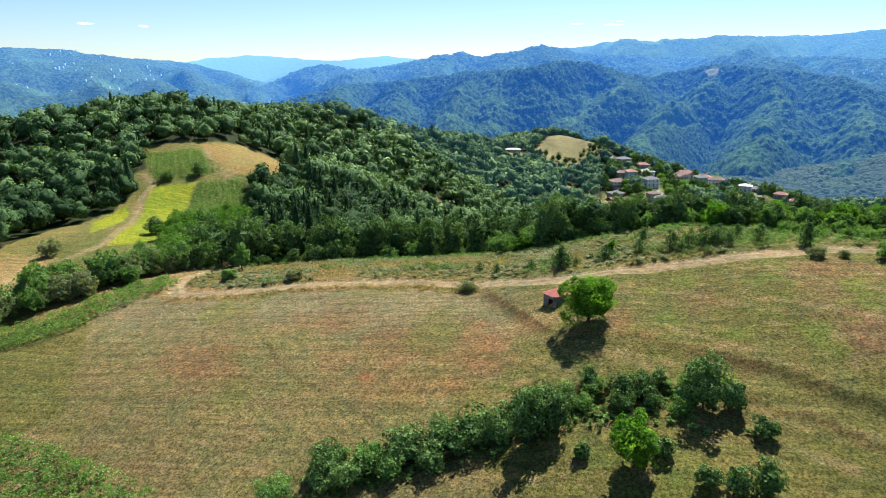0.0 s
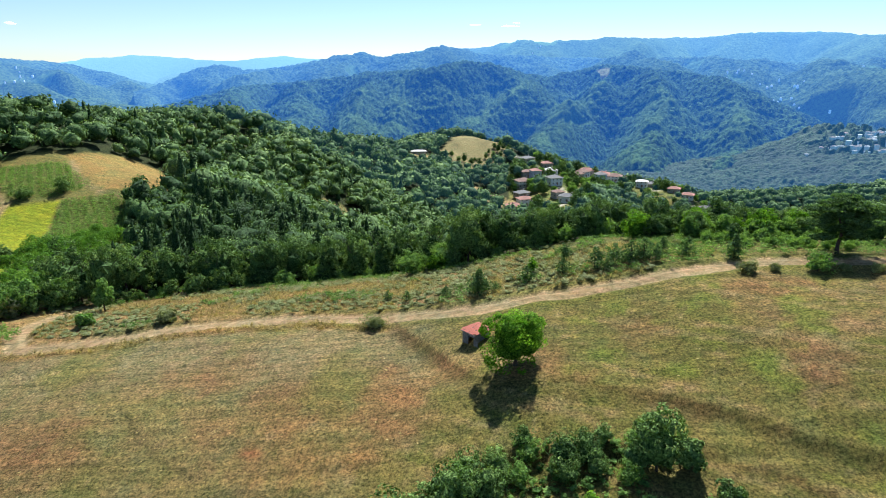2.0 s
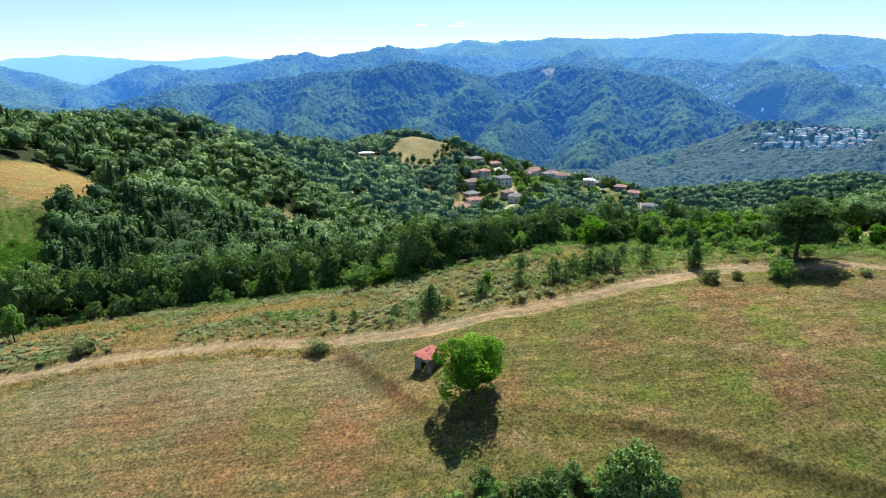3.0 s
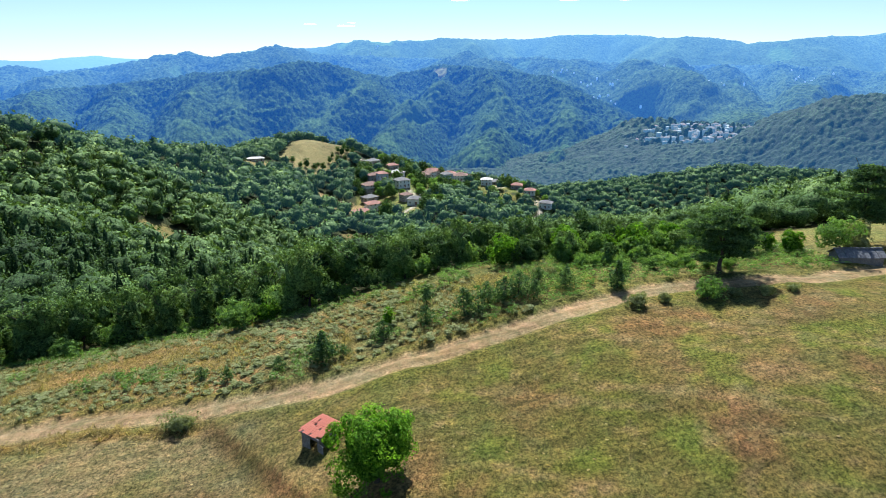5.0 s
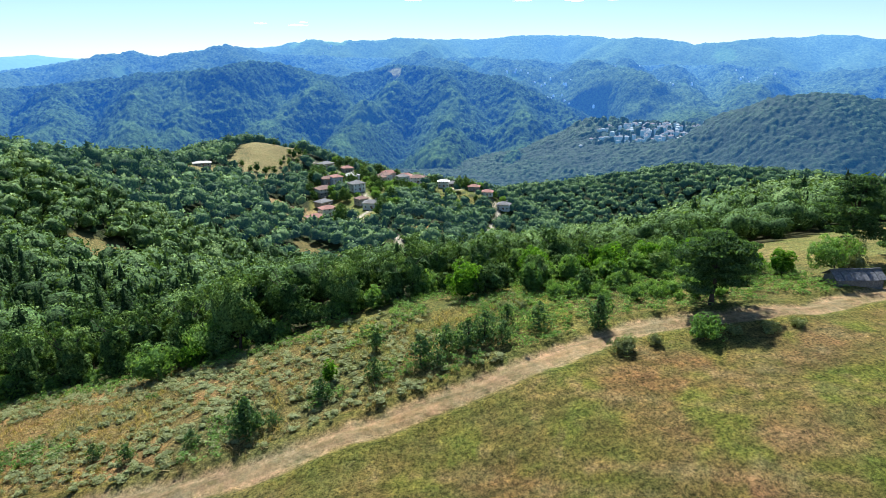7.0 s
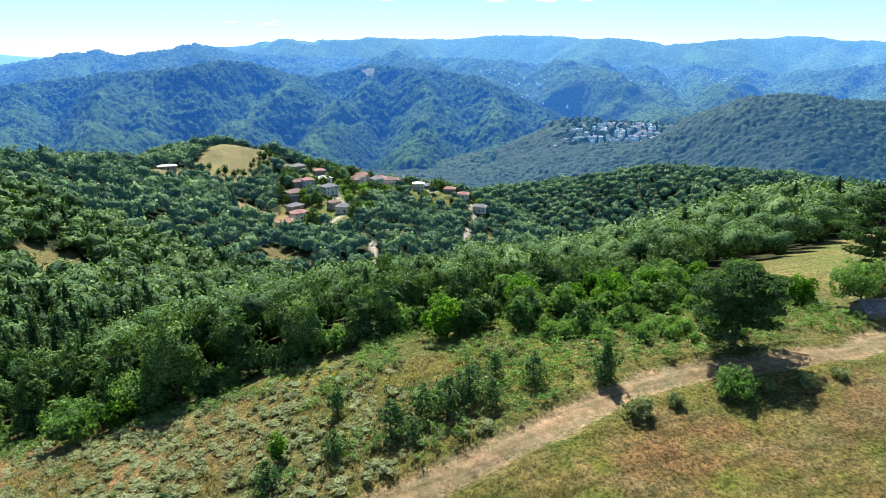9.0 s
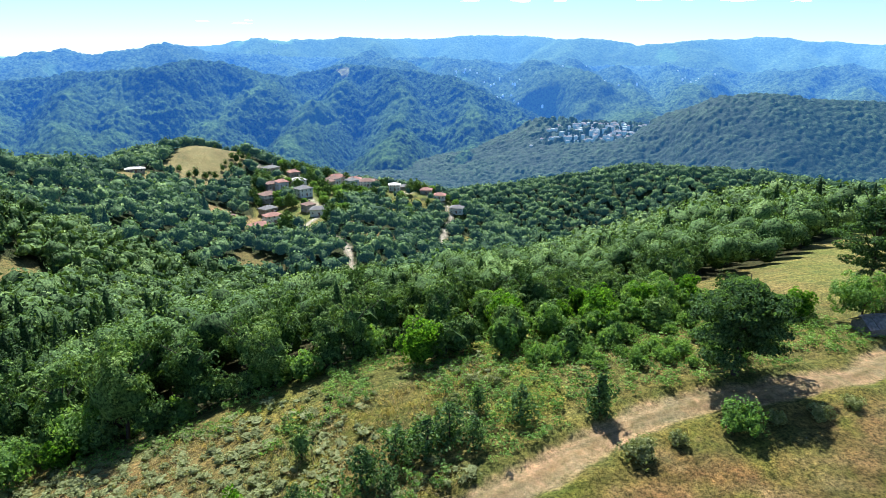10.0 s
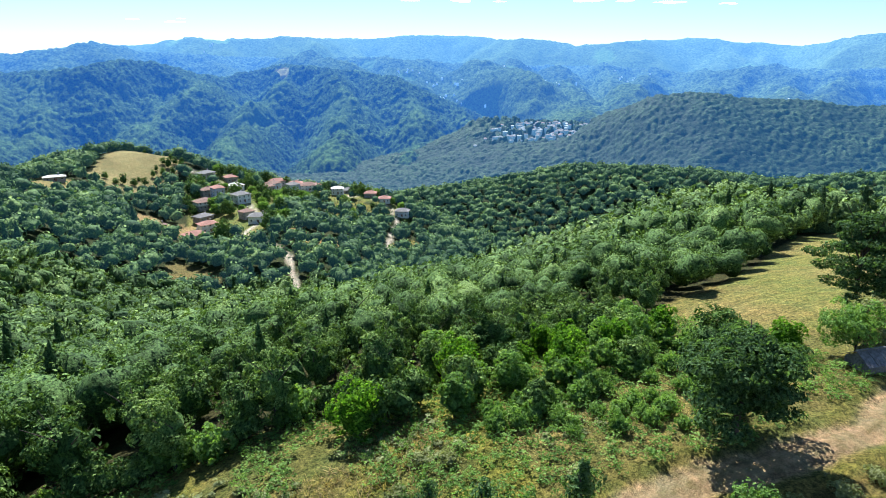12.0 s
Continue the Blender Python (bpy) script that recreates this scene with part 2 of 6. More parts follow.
MIDDLE_HILL = ([(215, 640, -128), (300, 640, -104), (370, 620, -93), (430, 565, -79), (508, 487, -77), (570, 420, -82), (680, 300, -60)], 0.34, 0.34, 40, 40)
FAR_HILL = ([(690, 1010, -150), (790, 1010, -118), (880, 985, -58), (940, 958, -36), (1000, 930, -34), (1080, 880, -46), (1170, 800, -54), (1260, 720, -60), (1400, 560, -50)], 0.5, 0.42, 60, 60)
TOWN_RISE = ([(610, 1370, -180), (690, 1330, -140), (750, 1300, -110), (830, 1270, -102), (905, 1215, -106), (970, 1170, -108), (1060, 1130, -104)], 0.3, 0.2, 50, 60)
HILLS = (TOWN_RISE, HOME_HILL, EAST_RIDGE, WEST_HILL, VINE_SPUR, LOW_SHELF, VILLAGE_SPUR, BALD_HILL, MIDDLE_HILL, FAR_HILL)


def ground(x, y):
    x, y = np.asarray(x, float), np.asarray(y, float)
    r = np.hypot(x, y)
    layers = [-175 - 0.5 * np.clip(r - 1250, 0, 120) * np.clip(8.5 - 16 * x / (r + 1), 0, 1) + 0.055 * np.clip(900 - r, 0, 700) * 1.6 + 0.02 * np.clip(r - 2500, 0, 3000)]
    for points, left, right, round_left, round_right in HILLS:
        d, z, side = along(points, x, y)
        blend = np.clip(0.5 + 0.55 * side, 0, 1)
        fall, soft = right + (left - right) * blend, round_right + (round_left - round_right) * blend
        layers.append(z - fall * (np.sqrt(d * d + soft * soft) - soft))
    z = merged(layers, 3.5)
    away = np.clip((r - 110) / 250, 0, 1)
    z = z + away * (2.5 * rough(x, y, 70, 3) + 17 * np.clip(r / 900 - 0.4, 0, 1) * rough(x, y, 170, 8))
    return z + 0.12 * rough(x, y, 5, 21) + 0.05 * rough(x, y, 1.3, 25, 2)

# ---- meshes from arrays ----
def mesh(name, verts, faces, mat, tint=None, cover=None, smooth=False, normals=None):
    """One mesh from arrays: verts (n, 3), faces (m, 3 or 4); leaves may take the normals of the crown they clothe."""
    verts, faces = np.asarray(verts, np.float32), np.asarray(faces, np.int32)
    me = bpy.data.meshes.new(name)
    me.vertices.add(len(verts))
    me.vertices.foreach_set("co", verts.ravel())
    k = faces.shape[1]
    me.loops.add(faces.size)
    me.loops.foreach_set("vertex_index", faces.ravel())
    me.polygons.add(len(faces))
    me.polygons.foreach_set("loop_start", np.arange(0, faces.size, k, dtype=np.int32))
    me.polygons.foreach_set("loop_total", np.full(len(faces), k, np.int32))
    me.polygons.foreach_set("use_smooth", np.full(len(faces), smooth, bool))
    if tint is not None:
        me.attributes.new("tint", "FLOAT", "POINT").data.foreach_set("value", np.asarray(tint, np.float32))
    if cover is not None:
        four = np.ones((len(verts), 4), np.float32)
        four[:, : cover.shape[1]] = cover
        me.color_attributes.new("cover", "FLOAT_COLOR", "POINT").data.foreach_set("color", four.ravel())
    me.materials.append(mat)
    me.update(calc_edges=True)
    if normals is not None:
        unit = np.asarray(normals, np.float32)
        unit = unit / (np.linalg.norm(unit, axis=1, keepdims=True) + 1e-9)
        me.attributes.new("custom_normal", "FLOAT_VECTOR", "POINT").data.foreach_set("vector", unit.ravel())
    return me


def inside(polygon, x, y):
    """Which spots lie in a plan polygon."""
    hit = np.zeros(np.shape(x), bool)
    for (ax, ay), (bx, by) in zip(polygon, polygon[1:] + polygon[:1]):
        if ay != by:
            hit ^= ((ay > y) != (by > y)) & (x < (bx - ax) * (y - ay) / (by - ay) + ax)
    return hit


def near_line(points, x, y):
    return along([(a, b, 0) for a, b in points], x, y)[0]


# ---- plan of fields, tracks and woods ----
TRACK = [(-56, 97), (-58.5, 90), (-58, 84), (-54, 78.6), (-44, 79.6), (-37, 81.5), (-30, 82.4), (-17.7, 82), (-5.9, 79), (3, 76.9), (12.8, 77.6), (20.5, 78.5), (27, 79.3), (32, 80.5), (37, 81.3), (41, 81.3), (45.5, 80.1), (49.2, 79.6), (55, 79.4), (62.7, 81.3), (70, 82.4), (90, 81), (115, 74)]
FARM_LANE = [(-56, 97), (-66, 92), (-80, 87), (-95, 88), (-98, 104), (-97.5, 117), (-108, 140), (-118.5, 160), (-121, 170), (-128, 176)]
VINE_LANE = [(-97.5, 117), (-90, 122), (-84, 128)]
UPPER_LANE = [(-122, 204), (-112, 190), (-103, 184), (-92, 186)]
VILLAGE_ROAD = [(76, 300), (78, 335), (82, 362), (86, 385), (80, 415), (72, 440), (82, 455), (92, 470)]
VALLEY_ROAD = [(158, 415), (166, 436), (178, 462), (190, 486), (203, 507), (208, 530), (196, 548), (160, 570), (120, 585)]
MAIN_STREET = [(92, 470), (88, 505), (90, 530), (86, 552), (80, 575), (72, 600), (60, 612)]
HILL_PATH = [(72, 600), (50, 580), (30, 560), (12, 545), (0, 540)]
YELLOW_FIELD = [(-96.5, 117), (-120.5, 168), (-110.2, 176), (-96.5, 141), (-89, 122)]
YELLOW_CORNER = [(-120.5, 142), (-121, 157), (-115, 149), (-107, 124)]
LOWER_VINES = [(-109.5, 175.5), (-97.2, 186), (-88, 168), (-90, 146.8), (-96.5, 142)]
UPPER_VINES = [(-124, 174), (-139.5, 194), (-123.5, 202), (-107, 187), (-113, 177)]
BROWN_FIELD = [(-127, 209), (-118, 229), (-108, 233), (-87.5, 201), (-84.5, 194), (-97.8, 187.5), (-106, 187.5), (-122, 203)]
TAN_FIELD = [(-160, 70), (-119, 110), (-124.5, 134), (-121, 146), (-116, 152), (-97, 117), (-93, 88), (-80, 86), (-78, 78), (-105, 72)]
BALD_TOP = [(-15, 562), (-5, 615), (4, 655), (40, 660), (66, 626), (52, 606), (40, 585), (30, 566), (16, 530), (0, 540)]
SHED_PATCH = [(-44, 470), (-36, 515), (-26, 540), (-10, 536), (-20, 480), (-28, 455)]
SCAR = [(12, 500), (22, 504), (50, 484), (44, 470), (30, 455), (14, 452)]
LOW_SCAR = [(30, 405), (40, 392), (50, 372), (43, 352), (34, 358), (20, 362), (25, 385)]
ROAD_GLADE = [(98, 449), (111, 437), (130, 422), (122, 406), (99, 412)]
VALLEY_GLADE = [(179, 455), (205, 474), (188, 430), (160, 424)]
SLOPE_GLADE = [(-62, 262), (-60, 290), (-46, 296), (-38, 276), (-48, 258)]
TERRACES = [(112, 470), (150, 468), (168, 500), (196, 520), (180, 545), (140, 540), (112, 512)]
MEADOW = [(65, 104), (73.6, 108.4), (85, 113), (98.9, 118.5), (115, 128), (132, 135), (157, 140), (168, 125), (124, 110), (110, 100), (97.8, 97), (80, 92.5), (70, 91.5), (66, 96)]
VILLAGE = [(38, 432), (70, 425), (96, 445), (112, 470), (112, 512), (140, 545), (180, 548), (215, 505), (222, 530), (200, 570), (120, 610), (70, 618), (50, 575), (46, 500)]
FARM_SLOPE = [(-143, 200), (-136, 206), (-127, 214), (-118.5, 230), (-108, 234), (-87, 202), (-84, 195), (-93.5, 182), (-80, 148), (-76.6, 120), (-83, 103), (-118, 110), (-124.5, 134), (-122, 152), (-124.5, 167), (-124.5, 173)]
CLEARINGS = (YELLOW_FIELD, LOWER_VINES, UPPER_VINES, BROWN_FIELD, TAN_FIELD, BALD_TOP, SHED_PATCH, SCAR, LOW_SCAR, SLOPE_GLADE, MEADOW, FARM_SLOPE, ROAD_GLADE, VALLEY_GLADE)
EDGE_X = [-70, -60, -42, -30, -17, -5, 2, 8, 16, 24, 29, 34, 45, 58, 66, 80]
EDGE_Y = [99, 101, 105, 112, 114, 109, 105, 104, 102.5, 102.5, 103, 103, 103, 103, 108, 112]
MOWN = [(-64, 77), (-54, 78), (-20, 81), (-6, 78), (12, 76), (30, 78.5), (39, 79.4), (45, 78.4), (54, 77.6), (63, 79.3), (70, 80.4), (90, 79), (115, 72), (100, 10), (60, 10), (-20, 20), (-60, 40), (-50, 50), (-62, 70)]


# terrace banks: the line of the lip, the drop on its right, how far the drop reaches
BANKS = (
    ([(13.5, 59.4), (16.4, 58.5), (18.7, 57.4), (23.1, 55.3), (26.6, 52.3), (29.0, 50.9), (35, 47)], 0.9, 1.8),
    ([(21, 50.8), (23.3, 50.1), (25.1, 48.1), (27.1, 46.3), (31, 43)], 0.5, 1.1),
    ([(-6.5, 76.2), (-2.4, 69.5), (1.5, 63.0)], 0.8, 1.6),
    ([(-18, 43.5), (-12, 46.3), (-2.3, 50.6), (3, 53.2), (9, 52.6), (16.5, 52.2)], 0.7, 2.6),
)


# spots of the meadow scorched red-brown
RED_PATCHES = ((-38, 58.5, 4.6, (0.25, 0.150, 0.085)), (-12, 60, 7.0, (0.245, 0.155, 0.080)), (-7.5, 63.5, 4.5, (0.25, 0.165, 0.085)), (-8.5, 54.5, 3.5, (0.24, 0.150, 0.080)), (-26.5, 68.8, 3.6, (0.235, 0.150, 0.090)), (-18.5, 56.6, 0.8, (0.30, 0.12, 0.07)), (7.8, 63.3, 3.2, (0.26, 0.185, 0.100)),
               (19.5, 68.5, 2.6, (0.21, 0.145, 0.075)), (31.5, 60.5, 3.6, (0.19, 0.125, 0.075)), (36, 65.5, 3.8, (0.225, 0.160, 0.095)), (35, 73.5, 4.0, (0.225, 0.150, 0.080)), (49, 74, 4.5, (0.225, 0.165, 0.095)), (46, 64, 5.0, (0.200, 0.145, 0.085)))
OLD_RUT = [(-33.5, 64.2), (-29.7, 59.8), (-25.6, 56.4), (-19.8, 52.8), (-16.7, 50.5), (-12.6, 47.6)]


def woods(x, y):
    """Where the land is wooded."""
    edge = np.interp(x, EDGE_X, EDGE_Y) + 1.5 * rough(x, y, 6, 40)
    wooded = np.where(x > -70, y > edge, y > 150 - 0.1 * x)
    wooded |= (x < -95) & (y > 110 + 0.95 * (x + 118))
    wooded &= ~((x > 66) & (y < 128) & (y < 96 + 0.55 * (x - 60)))
    for polygon in CLEARINGS:
        wooded &= ~inside(polygon, x, y)
    for line, room in ((FARM_LANE, 4), (UPPER_LANE, 3), (VILLAGE_ROAD, 3.6), (VALLEY_ROAD, 4.2), (MAIN_STREET, 6), (HILL_PATH, 3)):
        wooded &= near_line(line, x, y) > room
    return wooded


def cover_of(x, y):
    """The colour of what grows or lies on the land."""
    n1, n2, n3 = rough(x, y, 17, 50), rough(x, y, 6, 54), rough(x, y, 38, 58)
    r = np.hypot(x, y)
    floor = np.array([0.050, 0.058, 0.026])
    c = np.tile(floor, (len(x), 1))
    # ground under farther woods darkened to paint shade between the crowns
    c[r > 170] = (0.032, 0.048, 0.020)
    c[r > 560] = (0.030, 0.052, 0.030)

    def lay(where, colour, other=None, share=0.0):
        amount = np.asarray(where, float)[:, None]
        shade = np.tile(np.array(colour), (len(x), 1))
        if other is not None:
            shade += (np.array(other) - shade) * np.clip(np.asarray(share), 0, 1)[:, None]
        c[:] = c * (1 - amount) + shade * amount

    open_land = ~woods(x, y) & (r < 330)
    lay(open_land, (0.150, 0.160, 0.055), (0.23, 0.18, 0.085), 0.5 + 1.2 * n1)
    # scrub bank beyond the track: grey-green and straw
    bank = open_land & (y > 76) & (x > -75) & (x < 75)
    lay(bank, (0.158, 0.172, 0.078), (0.285, 0.215, 0.110), 0.35 + 1.3 * n2 - 0.010 * x)
    lay(bank * np.clip((x - 4) / 18 + 0.8 * n1, 0, 0.9), (0.135, 0.165, 0.055), (0.215, 0.205, 0.085), 0.4 + 1.2 * n2)
    lay((bank & (x > 10)) * np.clip((rough(x, y, 7, 91) - 0.2) * 3, 0, 0.7), (0.20, 0.235, 0.045))
    # the mown meadow
    mown = inside(MOWN, x, y)
    n4, n5 = rough(x, y, 2.4, 75, 4), rough(x, y, 11, 73, 4)
    ax, ay = x * 0.86 - y * 0.5, x * 0.5 + y * 0.86
    sweep = rough(ax * 0.12, ay, 1.1, 81, 3)
    west = np.clip(0.5 - (x + 3 - 6 * n2) / 10, 0, 1)
    lay(mown, (0.140, 0.158, 0.045), (0.190, 0.165, 0.072), 0.42 + 0.9 * n5 + 0.5 * n4)
    lay(west * mown, (0.196, 0.190, 0.086), (0.230, 0.190, 0.104), 0.45 + 0.9 * n5 + 0.5 * n4)
    lay(mown * west * np.clip((y - 62) / 14 + 0.5 * n2, 0, 0.75), (0.230, 0.215, 0.140))
    lay(mown * np.clip((n5 - 0.6 * n2 - 0.05) * 1.6, 0, 0.6), (0.160, 0.182, 0.056))
    for px, py, far, colour in RED_PATCHES:
        lay(mown * np.clip(1.2 - np.hypot((x - px) / 1.4, y - py) / far + 0.7 * n2 + 0.6 * n4, 0, 1) * 0.72, colour)
    # green aftermath, raked hay and bare sweeps
    lay(mown * np.clip((rough(x, y, 3.4, 79, 4) - 0.12) * 2.4, 0, 0.75) * np.clip((x + 9) / 12, 0.12, 1) * np.clip((rough(x, y, 20, 85) + 0.5) * 2, 0, 1), (0.148, 0.208, 0.038))
    lay(mown * np.clip((sweep - 0.22) * 2.2, 0, 0.6) * np.clip((x + 14) / 16, 0.1, 1), (0.285, 0.235, 0.135))
    lay(mown * np.clip((-sweep - 0.3) * 2.0, 0, 0.5) * np.clip((x + 14) / 16, 0.1, 1), (0.110, 0.115, 0.045))
    lay(mown * np.clip((rough(x, y, 1.5, 77, 2) - 0.48) * 3, 0, 0.6), (0.30, 0.25, 0.15))
    d = near_line(OLD_RUT, x, y)
    lay(mown * np.exp(-((d / 0.28) ** 2)) * np.clip(0.55 + 0.9 * rough(x, y, 3, 65), 0, 0.8), (0.085, 0.085, 0.04))
    # dry strip between the track and the meadow
    d, _, side = along([(a, b, 0) for a, b in TRACK], x, y)
    lay(np.clip(1 - np.abs(d - 2.6) / 1.3, 0, 1) * (side < 0) * (x < -8) * (x > -56) * np.clip(0.9 + n2, 0, 1), (0.29, 0.205, 0.095))
    lay(inside(TAN_FIELD, x, y), (0.30, 0.24, 0.115), (0.20, 0.20, 0.07), 0.35 + 1.4 * n1)
    lay(inside(MEADOW, x, y), (0.180, 0.215, 0.075), (0.245, 0.225, 0.110), 0.3 + 1.3 * n1)
    rows = 0.5 + 0.5 * np.sin((x * 0.84 + y * 0.54) * 2 * np.pi / 2.4)
    lay(inside(FARM_SLOPE, x, y), (0.13, 0.155, 0.05), (0.20, 0.19, 0.075), 0.4 + n1)
    lay(inside(YELLOW_FIELD, x, y) | inside(YELLOW_CORNER, x, y), (0.255, 0.315, 0.022), (0.19, 0.27, 0.024), 0.4 + 1.2 * n2)
    lay(inside(LOWER_VINES, x, y), (0.085, 0.15, 0.03), (0.125, 0.165, 0.05), rows)
    lay(inside(UPPER_VINES, x, y), (0.095, 0.15, 0.03), (0.14, 0.17, 0.055), rows)
    lay(inside(BROWN_FIELD, x, y), (0.27, 0.205, 0.085), (0.25, 0.23, 0.095), 0.4 + n2)
    for polygon, colour in ((BALD_TOP, (0.225, 0.225, 0.130)), (SHED_PATCH, (0.23, 0.22, 0.115)), (SCAR, (0.27, 0.225, 0.135)), (LOW_SCAR, (0.15, 0.145, 0.07)), (SLOPE_GLADE, (0.20, 0.20, 0.095)), (TERRACES, (0.17, 0.185, 0.06)), (ROAD_GLADE, (0.26, 0.20, 0.09)), (VALLEY_GLADE, (0.20, 0.20, 0.07))):
        lay(inside(polygon, x + 3 * n2, y + 3 * n1), colour, tuple(v * 0.75 for v in colour), 0.3 + n1)
    lay(inside(VILLAGE, x, y) & (c.sum(1) < 0.24), (0.110, 0.160, 0.050), (0.18, 0.185, 0.075), 0.3 + 1.2 * n2)
    # bare earth of tracks, asphalt of the village roads
    verge = np.clip(1 - np.abs(near_line(TRACK, x, y) - 2.2) / 1.1, 0, 1) * (0.6 + 0.8 * n2)
    lay(np.clip(verge, 0, 0.8) * (x > -20), (0.16, 0.185, 0.05))
    for line, wide in ((FARM_LANE, 1.0), (UPPER_LANE, 0.9), (HILL_PATH, 1.5)):
        d = near_line(line, x, y)
        lay(np.clip(1.4 - d / wide, 0, 0.8), (0.30, 0.255, 0.165))
    for line in (VILLAGE_ROAD, VALLEY_ROAD, MAIN_STREET):
        d = near_line(line, x, y)
        lay(np.clip(1.9 - d, 0, 1), (0.42, 0.43, 0.46))
    d, shift = near_line(TRACK, x, y), 0.35 * rough(x, y, 2.0, 61)
    lay(np.clip((1.45 - d + shift * 1.1) * 3.5, 0, 1), (0.40, 0.335, 0.235), (0.26, 0.215, 0.125), np.clip(1.0 - d / 0.35, 0, 1) * 0.8 + 0.5 * n2 + 0.4 * n4)
    lay(np.exp(-(((d - 0.8 + 0.3 * shift) / 0.15) ** 2)) * np.clip(0.25 + 1.3 * rough(x, y, 5, 63), 0, 0.8), (0.15, 0.115, 0.075))
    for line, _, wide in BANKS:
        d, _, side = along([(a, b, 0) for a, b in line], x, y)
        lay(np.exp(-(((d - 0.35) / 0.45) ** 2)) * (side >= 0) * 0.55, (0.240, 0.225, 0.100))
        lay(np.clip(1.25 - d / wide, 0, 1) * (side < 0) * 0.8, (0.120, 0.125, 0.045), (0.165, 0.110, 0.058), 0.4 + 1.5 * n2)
    bare = np.clip(1.5 - near_line(TRACK, x, y), 0, 1)
    return np.concatenate([c * np.array([0.98, 0.84, 0.69]), 1 - 0.7 * bare[:, None]], 1)


def land_shape(x, y):
    """The ground with its terrace banks and worn ruts."""
    z = ground(x, y)
    d = near_line(TRACK, x, y)
    z = z - 0.16 * np.exp(-(((d - 0.95) / 0.4) ** 2)) - 0.10 * np.clip(1.8 - d, 0, 1) + 0.16 * np.exp(-(((d - 2.2) / 0.4) ** 2))
    for line, drop, wide in BANKS:
        d, _, side = along([(a, b, 0) for a, b in line], x, y)
        ends = np.clip(np.minimum(np.hypot(x - line[0][0], y - line[0][1]), np.hypot(x - line[-1][0], y - line[-1][1])) / 5, 0, 1)
        z = z - drop * np.where(side < 0, np.exp(-d / (1.3 * wide)) * (1 - np.exp(-d / 1.2)) * 1.8, 0) * ends
    return z


def sheet():
    """One sheet of land from beside the camera to the horizon, finest where the camera passes."""
    inner = np.r_[0.5, 6, 12, 18, 22, 25]
    rings = np.r_[inner, np.arange(25.4, 112, 0.55)]
    out = [112.0]
    while out[-1] < 4900:
        out.append(out[-1] * 1.0112 + 0.2)
    rings = np.r_[rings, out]
    turn = np.radians(np.r_[np.arange(-52, 71, 0.31), np.arange(72, 308, 4.0)])
    a, r = np.meshgrid(turn, rings, indexing="ij")
    x, y = (r * np.sin(a)).ravel(), (r * np.cos(a)).ravel()
    z = land_shape(x, y)
    n, k = len(turn), len(rings)
    i, j = np.meshgrid(np.arange(n), np.arange(k - 1), indexing="ij")
    i, j = i.ravel(), j.ravel()
    nxt = (i + 1) % n
    faces = np.stack([i * k + j, i * k + j + 1, nxt * k + j + 1, nxt * k + j], 1)
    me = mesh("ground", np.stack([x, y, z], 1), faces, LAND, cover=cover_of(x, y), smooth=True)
    return tagged(new("ground", me), "hilly land with mown meadow, scrub, tracks and woods", "ground", kind="structure")


sheet()

